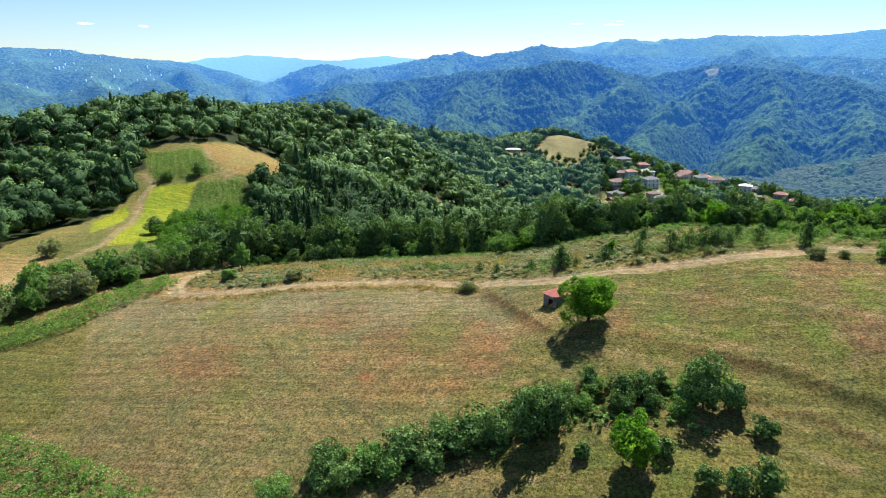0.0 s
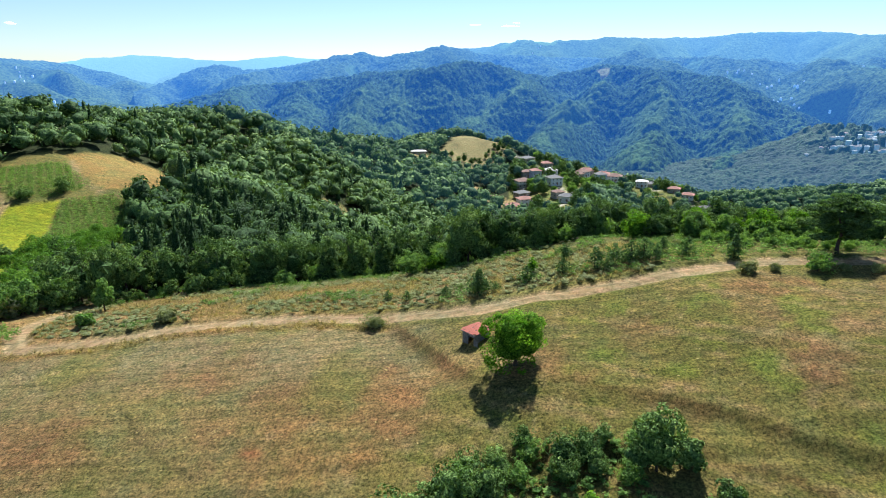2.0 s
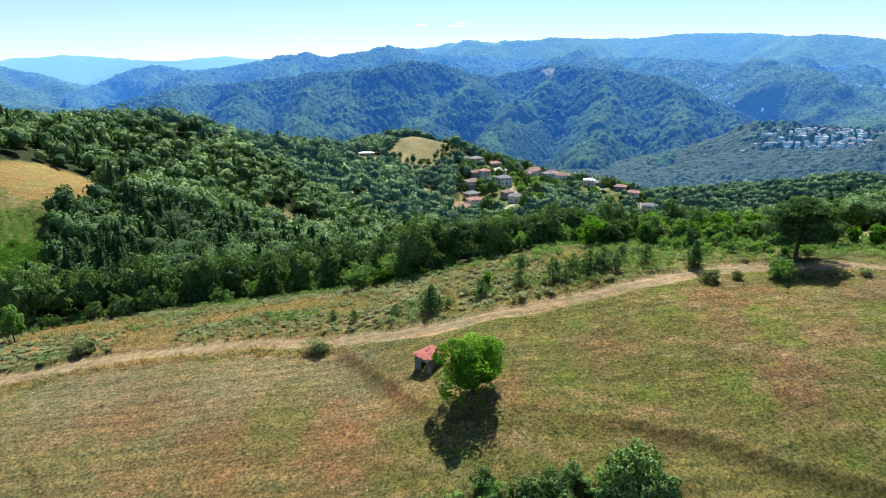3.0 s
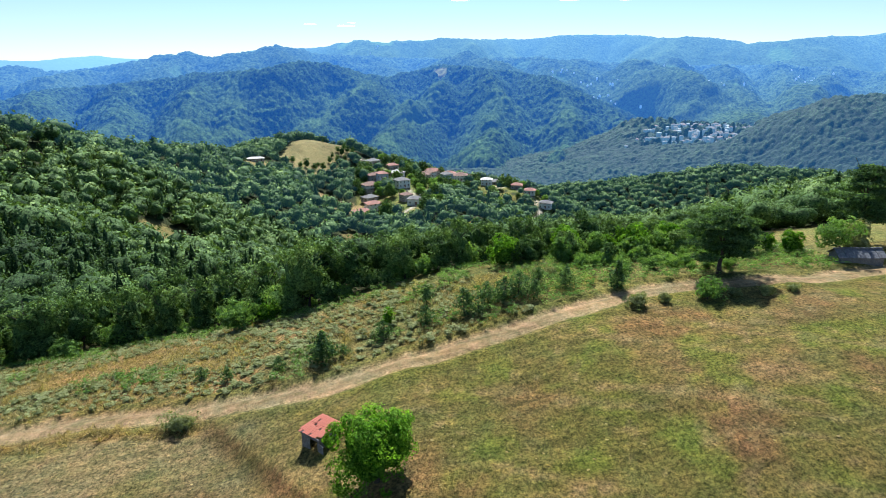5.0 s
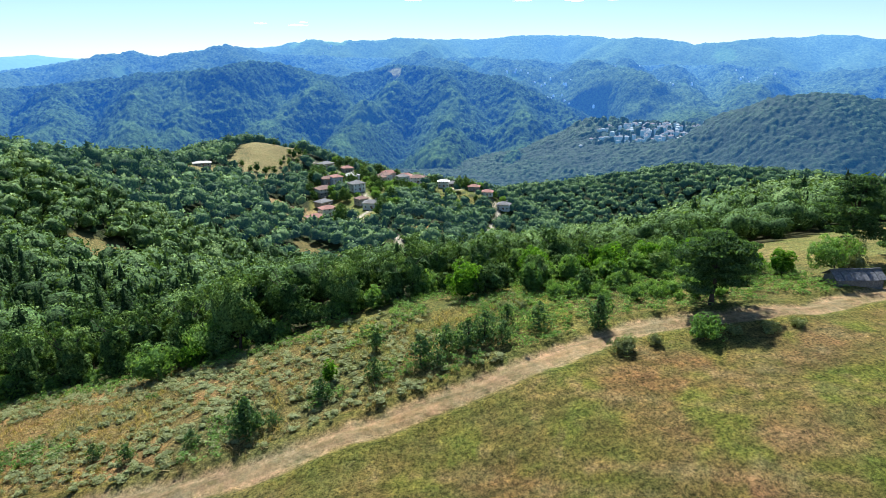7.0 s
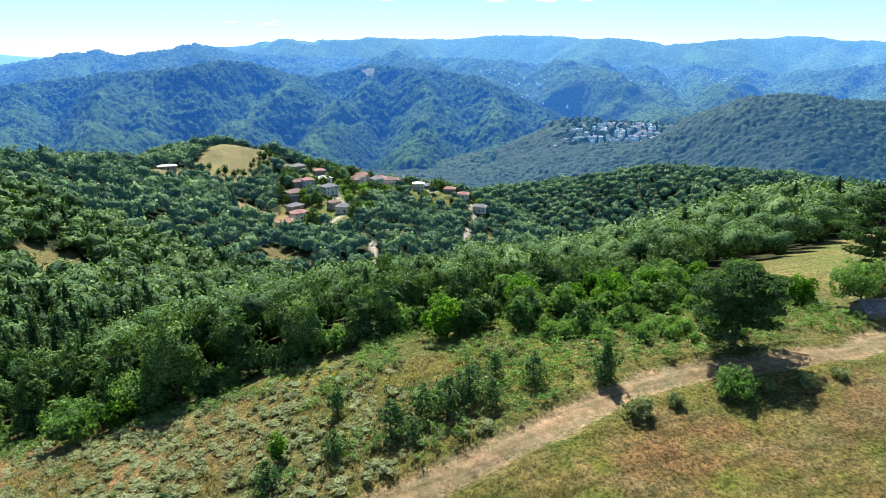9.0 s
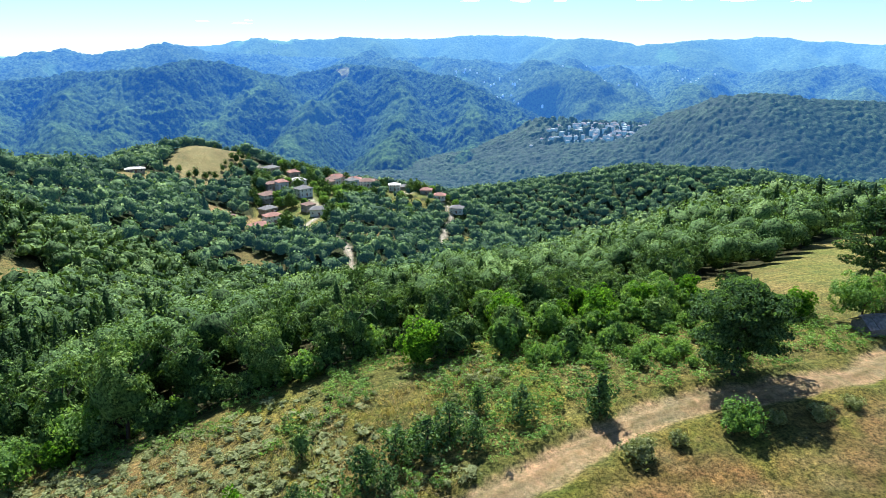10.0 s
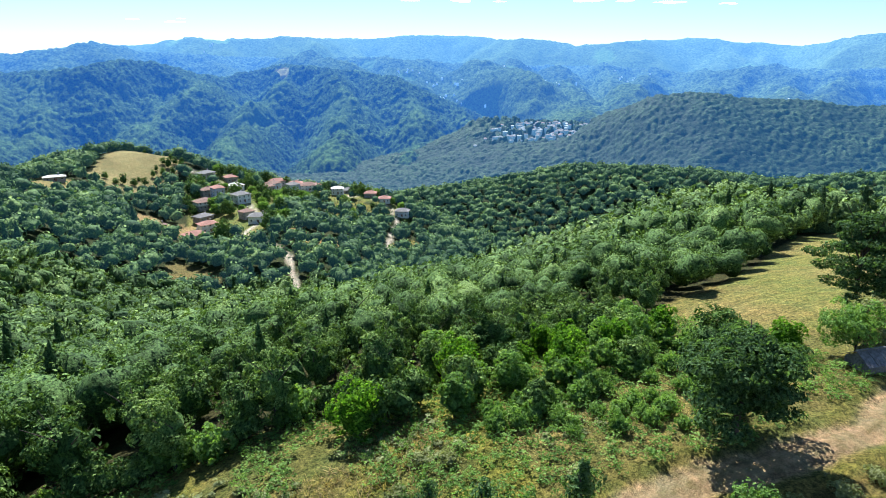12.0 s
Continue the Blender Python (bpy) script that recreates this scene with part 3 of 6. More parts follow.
# ---- far mountain ranges: crests seen as (bearing, height angle), with spurs running down towards us ----
def mountain_range(label, knots, away, depth, base, spurs, fall, seed, step, mat, tree_high, tree_wide, own_spurs=(), glades=(), starts_at=None, light_crests=0.0):
    rng = np.random.default_rng(seed)
    bearing, angle = np.array(knots).T
    turn = np.radians(np.arange(bearing[0], bearing[-1], step))
    fine = np.arange(bearing[0], bearing[-1] + 0.01, 0.8)
    lift = np.interp(fine, bearing, angle)
    dist = away * (1 + 0.05 * np.sin(fine * 0.23 + seed) + 0.02 * np.sin(fine * 0.71))
    crest = [(d * math.sin(radians(b)), d * math.cos(radians(b)), 27 + d * math.tan(radians(h)) - tree_high * 0.8) for b, h, d in zip(fine, lift, dist)]
    lines = [crest]
    starts = np.linspace(0.02, 0.98, spurs) + rng.uniform(-0.3, 0.3, spurs) / spurs
    for s in np.clip(starts, 0, 1):
        at = crest[int(s * (len(crest) - 1))]
        b = math.atan2(at[0], at[1]) + math.pi + rng.uniform(-0.5, 0.5)
        long, bend, line = depth * rng.uniform(0.65, 1.0), rng.uniform(-0.5, 0.5), [at]
        for q in (0.25, 0.5, 0.75, 1.0):
            x, y = line[-1][0] + 0.25 * long * math.sin(b), line[-1][1] + 0.25 * long * math.cos(b)
            line.append((x, y, at[2] + (base - at[2]) * q ** 0.9 + rng.uniform(-8, 8)))
            b += bend * 0.35
        lines.append(line)
        for q in (1, 2):
            p, side = line[q], rng.choice((-1, 1))
            b2 = b + side * rng.uniform(0.6, 1.0)
            lines.append([p, (p[0] + 0.3 * long * math.sin(b2), p[1] + 0.3 * long * math.cos(b2), p[2] + (base - p[2]) * 0.75)])
    lines += list(own_spurs)
    rings = np.linspace(away - depth * 1.15, away * 1.06 + 60, int((depth * 1.15 + away * 0.06 + 60) / (away * np.radians(step) * 1.15)))
    a, r = np.meshgrid(turn, rings, indexing="ij")
    x, y = r * np.sin(a), r * np.cos(a)
    layers = [np.full(x.shape, float(base) - 15)]
    for n, line in enumerate(lines):
        d, z, _ = along(line, x, y)
        wobble = 1 + 0.25 * rough(x, y, away * 0.09, seed + n % 5)
        layers.append(z - fall * wobble * (np.sqrt(d * d + 900) - 30))
    z = merged(layers, 9.0)
    top_at = np.interp(np.degrees(a), fine, dist)
    near_crest = np.clip(1 - (top_at - r) / (away * 0.09), 0, 1)
    z += (1 - 0.9 * near_crest) * 16 * rough(x, y, away * 0.05, seed + 9)
    # gullies cut between rounded spurs, then the crowns of the woods
    wx, wy = x + 0.03 * away * rough(x, y, away * 0.08, seed + 6, 2), y + 0.03 * away * rough(x, y, away * 0.08, seed + 7, 2)
    for part_of, deep in ((0.11, 0.011), (0.048, 0.0035), (0.021, 0.0012)):
        z += (1 - 0.85 * near_crest) * away * deep * (2.4 * np.abs(rough(wx, wy, away * part_of, seed + 3, 2)) - 0.9)
    dome, tone = crowns(x, y, tree_wide, seed)
    z += tree_high * dome * (0.7 + 0.6 * tone)
    open_spots = np.zeros(x.shape)
    for bearing_to, far, wide, long in glades:
        gx, gy = far * math.sin(radians(bearing_to)), far * math.cos(radians(bearing_to))
        open_spots = np.maximum(open_spots, (((x - gx) / wide) ** 2 + ((y - gy) / long) ** 2 + 0.8 * rough(x, y, wide * 0.8, seed + 4) < 1) * 1.0)
    z -= open_spots * tree_high * dome * 0.9
    # paler green beside the spur lines, wider on their right
    for line in own_spurs if light_crests else ():
        d, _, side = along(line[1:], x, y)
        open_spots = np.maximum(open_spots, light_crests * np.exp(-((d / np.where(side > 0, 34, 70)) ** 2)) * (0.6 + 0.8 * rough(x, y, 60, seed + 7)))
    if starts_at:
        z -= 260 * np.clip((starts_at - np.degrees(a)) / 3, 0, 1) * np.clip((away * 0.78 - r) / 150, 0, 1)
    open_spots = np.clip(open_spots, 0, 1) * (0.45 if away > 2500 else 1.0)
    n, k = len(turn), len(rings)
    i, j = np.meshgrid(np.arange(n - 1), np.arange(k - 1), indexing="ij")
    i, j = i.ravel(), j.ravel()
    faces = np.stack([i * k + j, i * k + j + 1, (i + 1) * k + j + 1, (i + 1) * k + j], 1)
    me = mesh("backdrop", np.stack([x, y, z], -1).reshape(-1, 3), faces, mat, tint=open_spots.ravel(), smooth=True)
    # emission strength of the painted haze, rising with distance
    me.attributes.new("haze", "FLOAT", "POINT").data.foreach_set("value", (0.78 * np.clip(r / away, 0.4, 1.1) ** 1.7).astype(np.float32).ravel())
    tagged(new("backdrop", me), label, "mountain", kind="structure")
    return x, y, z


# each range's first colour is blue emission put in for haze
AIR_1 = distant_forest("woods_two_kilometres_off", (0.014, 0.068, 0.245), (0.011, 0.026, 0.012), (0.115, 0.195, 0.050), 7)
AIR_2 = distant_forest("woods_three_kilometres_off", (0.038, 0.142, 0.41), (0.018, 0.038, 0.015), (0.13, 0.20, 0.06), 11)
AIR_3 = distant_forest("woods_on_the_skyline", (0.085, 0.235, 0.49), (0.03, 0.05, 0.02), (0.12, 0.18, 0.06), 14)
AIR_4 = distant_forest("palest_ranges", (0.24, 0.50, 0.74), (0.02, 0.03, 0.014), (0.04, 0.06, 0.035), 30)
RANGE_A = [(-27, -3.6), (-23.1, -2.7), (-19.1, -1.74), (-16, -1.26), (-11.5, -1.02), (-7.4, -0.5), (-3.8, -0.27), (1.0, 0.48), (3.7, 0.3), (6.2, -0.45), (8.6, -0.8), (10.4, -0.4), (12.3, 0.06), (13.7, 0.2), (16.5, -0.03), (20.1, -0.35), (23.1, -1.0), (26.2, -2.24), (28.2, -3.24), (30.3, -4.1), (33, -5.3), (36, -6.6), (40, -9.5)]
RANGE_B = [(-27, -2.2), (-24.9, -1.38), (-23.4, -0.43), (-20.5, 0.34), (-18, -0.14), (-15, -0.04), (-11.9, 0.55), (-9.3, 1.08), (-6.4, 0.79), (-3.9, 1.32), (-1.4, 1.7), (0.5, 1.5), (3, 1.2), (8, 0.9), (14, 0.7), (20, 0.9), (26, 0.5), (32, 0.0), (38, 0.2), (43, 0.0), (48, -0.4), (53, 0.1), (58, -0.2), (64, 0.2), (70, 0.3)]
RANGE_C = [(-6, 0.7), (-2.5, 1.5), (1, 1.6), (3.1, 1.72), (5.9, 2.43), (8.6, 2.26), (11.7, 2.3), (14, 2.6), (16.5, 2.45), (20.2, 2.42), (25.2, 2.75), (30.7, 2.49), (35.2, 2.28), (39.1, 1.8), (42.9, 2.23), (46.6, 2.28), (49.2, 2.33), (51.8, 1.99), (55.9, 1.51), (57.4, 1.69), (59.5, 2.34), (62, 2.4), (70, 2.1)]
RANGE_D = [(-60, 1.0), (-50, 1.3), (-44.4, 1.21), (-41.5, 1.25), (-38.6, 0.96), (-35.8, 0.68), (-32.9, 0.39), (-29.5, -0.28), (-26.8, -0.9), (-24, -1.9)]
RANGE_E = [(-34, 0.0), (-32.5, 0.3), (-29.8, 0.77), (-26.2, 1.02), (-22.9, 0.8), (-20.9, 0.62), (-18.5, 0.63), (-15, 0.93), (-11.9, 0.69), (-8, 0.4)]


def spur(*stops):
    """A ridge line from stops of (bearing, height angle, distance)."""
    return [(d * math.sin(radians(b)), d * math.cos(radians(b)), 27 + d * math.tan(radians(h))) for b, h, d in stops]


SPURS_A = (spur((13.1, -0.9, 2060), (13.0, -1.8, 2000), (10.2, -4.2, 1780), (8.3, -6.2, 1580), (7.0, -7.6, 1440)), spur((5.0, -0.6, 2080), (6.8, -1.7, 1970), (2.6, -3.9, 1780), (-0.6, -5.6, 1600), (-2.5, -7.2, 1450)),
           spur((17.2, -0.3, 2060), (18.5, -2.8, 1850), (17.4, -6.2, 1560), (16.6, -8.2, 1400)), spur((22.6, -1.1, 2050), (24.6, -3.4, 1850), (24.8, -5.8, 1620), (24.0, -7.6, 1440)), spur((27, -3, 2060), (29.5, -5.0, 1800), (29.3, -6.6, 1600)),
           spur((-7.6, -0.7, 2080), (-8.0, -3.0, 1850), (-9.4, -5.4, 1620), (-10, -7.4, 1450)), spur((-3, -0.4, 2080), (-4.6, -2.4, 1920), (-5.4, -5.0, 1680)), spur((-13.5, -1.3, 2080), (-14.2, -3.6, 1850), (-16, -6.0, 1620)), spur((-19, -1.9, 2080), (-20.2, -4.2, 1850), (-22, -6.4, 1600)))
SPURS_B = tuple(spur((b, h, 3000), (b + 0.6 * s, h - 1.0, 2700), (b + 1.6 * s, h - 2.2, 2350), (b + 2.2 * s, h - 3.5, 2000), (b + 2.6 * s, -5.9, 1680)) for b, h, s in ((22, 0.7, 1), (25.5, 0.5, -1), (29, 0.1, 1), (33.5, 0.0, -1), (37, 0.1, 1), (41, 0.0, 1), (45, -0.2, -1), (49, -0.3, 1), (54, 0.0, 1), (59, -0.2, -1)))
HUMPS_B = (spur((14, 0.7, 3000), (16, 1.0, 2800), (19, 0.2, 2600)), spur((30, -0.2, 2700), (33, -0.5, 2500), (36, -1.4, 2300)), spur((-8, 1.0, 3000), (-11, -0.2, 2700), (-13, -1.6, 2450)), spur((-1, 1.6, 3000), (-3, 0.6, 2750), (-6, -0.6, 2500)), spur((-16, -0.1, 3000), (-18, -1.0, 2700)))
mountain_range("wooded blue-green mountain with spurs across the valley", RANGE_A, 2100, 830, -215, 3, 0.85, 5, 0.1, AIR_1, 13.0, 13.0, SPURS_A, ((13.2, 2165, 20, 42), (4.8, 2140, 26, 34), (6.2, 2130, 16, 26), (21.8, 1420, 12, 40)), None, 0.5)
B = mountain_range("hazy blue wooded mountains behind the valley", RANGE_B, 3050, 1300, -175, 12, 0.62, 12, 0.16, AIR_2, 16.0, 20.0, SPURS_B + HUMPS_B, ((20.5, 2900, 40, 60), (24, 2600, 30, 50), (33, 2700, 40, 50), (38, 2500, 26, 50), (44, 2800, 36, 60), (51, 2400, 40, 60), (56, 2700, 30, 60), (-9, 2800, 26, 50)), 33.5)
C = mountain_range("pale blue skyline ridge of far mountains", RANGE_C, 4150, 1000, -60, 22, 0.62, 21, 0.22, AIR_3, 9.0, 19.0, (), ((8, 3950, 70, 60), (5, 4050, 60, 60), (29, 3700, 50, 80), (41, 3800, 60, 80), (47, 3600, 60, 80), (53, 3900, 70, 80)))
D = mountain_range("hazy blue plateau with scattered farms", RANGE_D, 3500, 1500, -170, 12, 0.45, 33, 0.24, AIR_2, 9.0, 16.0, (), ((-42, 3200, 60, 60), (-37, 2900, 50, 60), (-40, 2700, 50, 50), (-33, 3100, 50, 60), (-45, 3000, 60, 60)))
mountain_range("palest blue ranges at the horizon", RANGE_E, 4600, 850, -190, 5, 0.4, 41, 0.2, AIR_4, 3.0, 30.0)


def farmsteads(label, land, spots, spread, count, seed):
    """Tiny far houses in loose hamlets, uncounted."""
    rng = np.random.default_rng(seed)
    x, y, z = (v.ravel() for v in land)
    corner = np.array([(-1, -1), (1, -1), (1, 1), (-1, 1)])
    verts, faces = [], []
    for k in range(count):
        b, r = spots[k % len(spots)]
        px, py = r * math.sin(radians(b)) + rng.normal(0, spread), r * math.cos(radians(b)) + rng.normal(0, spread)
        near = np.argmin((x - px) ** 2 + (y - py) ** 2)
        w, d, h, n = rng.uniform(2, 3.6), rng.uniform(1.8, 3), rng.uniform(2, 3.5), len(verts)
        for lift, grow in ((-9, 1.0), (h, 1.0), (h + 2.0, 0.35)):
            verts += [(px + cx * w * grow, py + cy * d * grow, z[near] + 3 + lift) for cx, cy in corner]
        for low in (0, 4):
            faces += [(n + low + i, n + low + (i + 1) % 4, n + low + 4 + (i + 1) % 4, n + low + 4 + i) for i in range(4)]
        faces.append((n + 8, n + 9, n + 10, n + 11))
    tagged(new("farmsteads", mesh("farmsteads", verts, faces, FAR_WALL)), label, "houses", kind="stuff")


FAR_WALL = plain("hazy_far_plaster", (0.75, 0.74, 0.70), 0.9, 3.0, 0.15)
# blue emission on these walls stands in for the haze before them
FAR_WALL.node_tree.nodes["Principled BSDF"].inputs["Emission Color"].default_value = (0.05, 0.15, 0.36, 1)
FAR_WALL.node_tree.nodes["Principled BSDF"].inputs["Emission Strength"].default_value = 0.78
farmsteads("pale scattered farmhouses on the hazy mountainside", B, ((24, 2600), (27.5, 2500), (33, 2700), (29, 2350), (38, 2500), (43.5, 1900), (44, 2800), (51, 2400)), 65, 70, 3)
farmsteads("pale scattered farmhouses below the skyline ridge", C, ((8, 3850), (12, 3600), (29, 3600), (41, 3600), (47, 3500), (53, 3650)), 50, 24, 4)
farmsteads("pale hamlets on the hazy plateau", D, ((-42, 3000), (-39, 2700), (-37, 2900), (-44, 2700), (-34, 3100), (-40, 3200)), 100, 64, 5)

# ---- trees ----
def cards(p, n, size, rng, lean=0.42):
    """Sprays of leaves: a bent kite-shaped card at each spot p, facing about along n. Returns verts and quads."""
    count = len(p)
    n = n + rng.normal(0, lean, (count, 3))
    n /= np.linalg.norm(n, axis=1, keepdims=True) + 1e-9
    u = np.cross(n, rng.normal(0, 1, (count, 3)))
    u /= np.linalg.norm(u, axis=1, keepdims=True) + 1e-9
    v = np.cross(n, u)
    s = (np.asarray(size) * rng.uniform(0.6, 1.35, count))[:, None]
    w = s * rng.uniform(0.45, 0.85, (count, 1))
    verts = np.stack([p - u * s, p - v * w + n * s * 0.2, p + u * s - n * s * 0.15, p + v * w + n * s * 0.2], 1).reshape(-1, 3)
    return verts, np.arange(count * 4).reshape(-1, 4)


def crown(rng, height, radius, bottom, lobes, count, size, flat=1.0):
    """Verts, quads and tints of a broad-leaved crown made of uneven lobes."""
    middle, half = (height + bottom) / 2, (height - bottom) / 2
    a, q = rng.uniform(0, 2 * np.pi, lobes), rng.uniform(-0.85, 0.9, lobes)
    wide = np.sqrt(np.clip(1 - q * q, 0.05, 1)) * rng.uniform(0.3, 0.78, lobes)
    centre = np.stack([radius * wide * np.cos(a), radius * wide * np.sin(a), middle + half * 0.72 * q * flat], 1)
    big = radius * rng.uniform(0.32, 0.56, lobes)
    which, bump = rng.integers(0, lobes, count), rng.integers(0, 9, count)
    # each lobe carries smaller boughs, with gaps of shade between them
    out = rng.normal(0, 1, (lobes, 9, 3)) + np.array([0, 0, 0.35])
    out /= np.linalg.norm(out, axis=2, keepdims=True)
    out = out[which, bump]
    way = rng.normal(0, 1, (count, 3))
    way /= np.linalg.norm(way, axis=1, keepdims=True)
    way = np.where((way * out).sum(1, keepdims=True) < -0.2, -way, way)
    p = centre[which] + out * (big[which] * 0.72)[:, None] + way * (big[which] * rng.uniform(0.25, 0.42, count))[:, None]
    p[:, 2] = np.maximum(p[:, 2], bottom * 0.8 + 0.05)
    verts, quads = cards(p, way + 0.9 * out, size, rng, 0.36)
    # upward sprays tinted slightly lighter, light put into the colour
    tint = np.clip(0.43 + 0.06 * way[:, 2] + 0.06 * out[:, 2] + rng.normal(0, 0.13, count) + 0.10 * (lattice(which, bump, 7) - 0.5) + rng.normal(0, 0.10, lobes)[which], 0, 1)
    from_middle = (p - np.array([0, 0, middle])) / np.array([radius, radius, half])
    facing = 0.5 * way + 0.55 * out + 0.6 * from_middle + rng.normal(0, 0.14, (count, 3))
    return verts, quads, np.repeat(tint, 4), np.repeat(facing, 4, 0)


def bough_set(rng, lobes):
    """Round boughs that together fill a crown of radius 1."""
    c = rng.normal(0, 1, (lobes, 3))
    c /= np.linalg.norm(c, axis=1, keepdims=True)
    c[:, 2] = np.abs(c[:, 2]) * rng.choice((1, 1, -0.6), lobes)
    return c * rng.uniform(0.42, 0.62, (lobes, 1)), rng.uniform(0.36, 0.54, lobes)


def skin_of(c, big, d):
    """How far the boughs reach in each direction, and which one reaches farthest."""
    dot = d @ c.T
    root = big**2 - (c**2).sum(1) + dot**2
    reach = np.where(root > 0, dot + np.sqrt(np.maximum(root, 0)), 0.3)
    return reach.max(1), reach.argmax(1)


def puff(rng, radius, bottom, around, rings, lobes=8, boughs=None):
    """A closed lumpy crown of height 1, the dense inside of a tree."""
    middle, half = (1 + bottom) / 2, (1 - bottom) / 2
    c, big = boughs or bough_set(rng, lobes)
    a, b = np.meshgrid(np.arange(around) * 2 * np.pi / around, np.linspace(0.06, np.pi - 0.25, rings + 1), indexing="ij")
    a = a + 0.5 * (np.arange(rings + 1) % 2) * 2 * np.pi / around
    d = np.stack([np.sin(b) * np.cos(a), np.sin(b) * np.sin(a), np.cos(b)], -1).reshape(-1, 3)
    far, which = skin_of(c, big, d)
    facing = d * far[:, None] - c[which]
    facing = facing / (np.linalg.norm(facing, axis=1, keepdims=True) + 1e-9) + 0.5 * d
    far = far * rng.uniform(0.9, 1.08, len(d))
    v = d * far[:, None] * np.array([radius, radius, half]) + np.array([0, 0, middle])
    k = rings + 1
    i, j = np.meshgrid(np.arange(around), np.arange(rings), indexing="ij")
    i, j = i.ravel(), j.ravel()
    n = (i + 1) % around
    q = np.stack([i * k + j, i * k + j + 1, n * k + j + 1, n * k + j], 1)
    # dark tint paints shade inside the crown, a little lighter upwards
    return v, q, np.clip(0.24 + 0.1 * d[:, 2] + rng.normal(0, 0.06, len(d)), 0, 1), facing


def shell(rng, radius, bottom, count, lobes=6, low=-0.45, leaf=0.45, skin=(8, 5)):
    """A crown of height 1 clad in overlapping tilted sprays round an inside tinted dark for shade."""
    middle, half = (1 + bottom) / 2, (1 - bottom) / 2
    boughs = bough_set(rng, lobes)
    z = np.linspace(0.99, low, count)
    a = np.arange(count) * 2.39996 + rng.normal(0, 0.25, count)
    d = np.stack([np.sqrt(1 - z * z) * np.cos(a), np.sqrt(1 - z * z) * np.sin(a), z], 1)
    far, which = skin_of(*boughs, d)
    out = d * far[:, None]
    n = out - boughs[0][which]
    n /= np.linalg.norm(n, axis=1, keepdims=True) + 1e-9
    far = far * rng.uniform(0.90, 1.10, count)
    shape = np.array([radius, radius, half])
    p = d * far[:, None] * shape + np.array([0, 0, middle])
    size = leaf * math.sqrt(2 * math.pi * (1 - low) / count) * 0.5 * (radius + half) * 0.85
    v, q = cards(p, n, size, rng, 0.34)
    # tops and outer sprays tinted lighter, creases darker, as light would fall
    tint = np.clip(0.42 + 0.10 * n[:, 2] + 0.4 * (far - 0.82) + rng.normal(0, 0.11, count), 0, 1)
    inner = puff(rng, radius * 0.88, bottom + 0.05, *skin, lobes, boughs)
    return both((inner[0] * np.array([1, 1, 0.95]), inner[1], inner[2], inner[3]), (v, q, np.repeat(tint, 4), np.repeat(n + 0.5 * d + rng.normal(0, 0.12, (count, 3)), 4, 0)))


def spire(rng, radius, around, rings):
    """A conifer's closed crown of height 1, with ragged tiers."""
    a, h = np.meshgrid(np.arange(around) * 2 * np.pi / around, np.linspace(0, 1, rings + 1), indexing="ij")
    r = radius * (1 - h * 0.97) * (0.78 + 0.3 * ((np.arange(rings + 1) % 2) == 0)) * rng.uniform(0.75, 1.2, a.shape)
    v = np.stack([r * np.cos(a), r * np.sin(a), 0.08 + 1.05 * h], -1).reshape(-1, 3)
    k = rings + 1
    i, j = np.meshgrid(np.arange(around), np.arange(rings), indexing="ij")
    i, j = i.ravel(), j.ravel()
    n = (i + 1) % around
    facing = np.stack([np.cos(a), np.sin(a), np.full(a.shape, 0.45)], -1).reshape(-1, 3)
    # core tinted darker than its needles for shade, lighter towards the tip
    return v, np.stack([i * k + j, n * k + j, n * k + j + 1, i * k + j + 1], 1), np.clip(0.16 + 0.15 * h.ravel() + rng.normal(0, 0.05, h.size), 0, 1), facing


def both(a, b):
    return np.concatenate([a[0], b[0]]), np.concatenate([a[1], b[1] + len(a[0])]), np.concatenate([a[2], b[2]]), np.concatenate([a[3], b[3]])


def needles(rng, height, radius, bottom, count, size, point=1.0):
    """A conifer's crown: whorls of boughs that shorten upwards."""
    levels = max(9, int(height * 3))
    h = np.clip((rng.integers(0, levels, count) + rng.normal(0, 0.25, count)) / levels, 0, 0.99)
    a = rng.integers(0, 7, count) * 0.9 + np.round(h * levels) * 2.1 + rng.normal(0, 0.22, count)
    reach = rng.uniform(0.12, 1, count) ** 0.7
    r = radius * (1 - h ** (1.4 / point)) * reach * rng.uniform(0.45, 1.25, levels + 1)[np.clip(np.round(h * levels), 0, levels).astype(int)] + 0.06
    z = bottom + (height - bottom) * h + 0.22 * r + rng.normal(0, 0.04 * height / levels, count)
    p = np.stack([r * np.cos(a), r * np.sin(a), z], 1)
    n = np.stack([0.35 * np.cos(a), 0.35 * np.sin(a), np.full(count, 0.9)], 1)
    verts, quads = cards(p, n, size, rng, 0.55)
    # sprays tinted darker towards the trunk
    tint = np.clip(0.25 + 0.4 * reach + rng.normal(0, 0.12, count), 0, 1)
    facing = np.stack([np.cos(a), np.sin(a), rng.normal(0.55, 0.25, count)], 1)
    return verts, quads, np.repeat(tint, 4), np.repeat(facing, 4, 0)


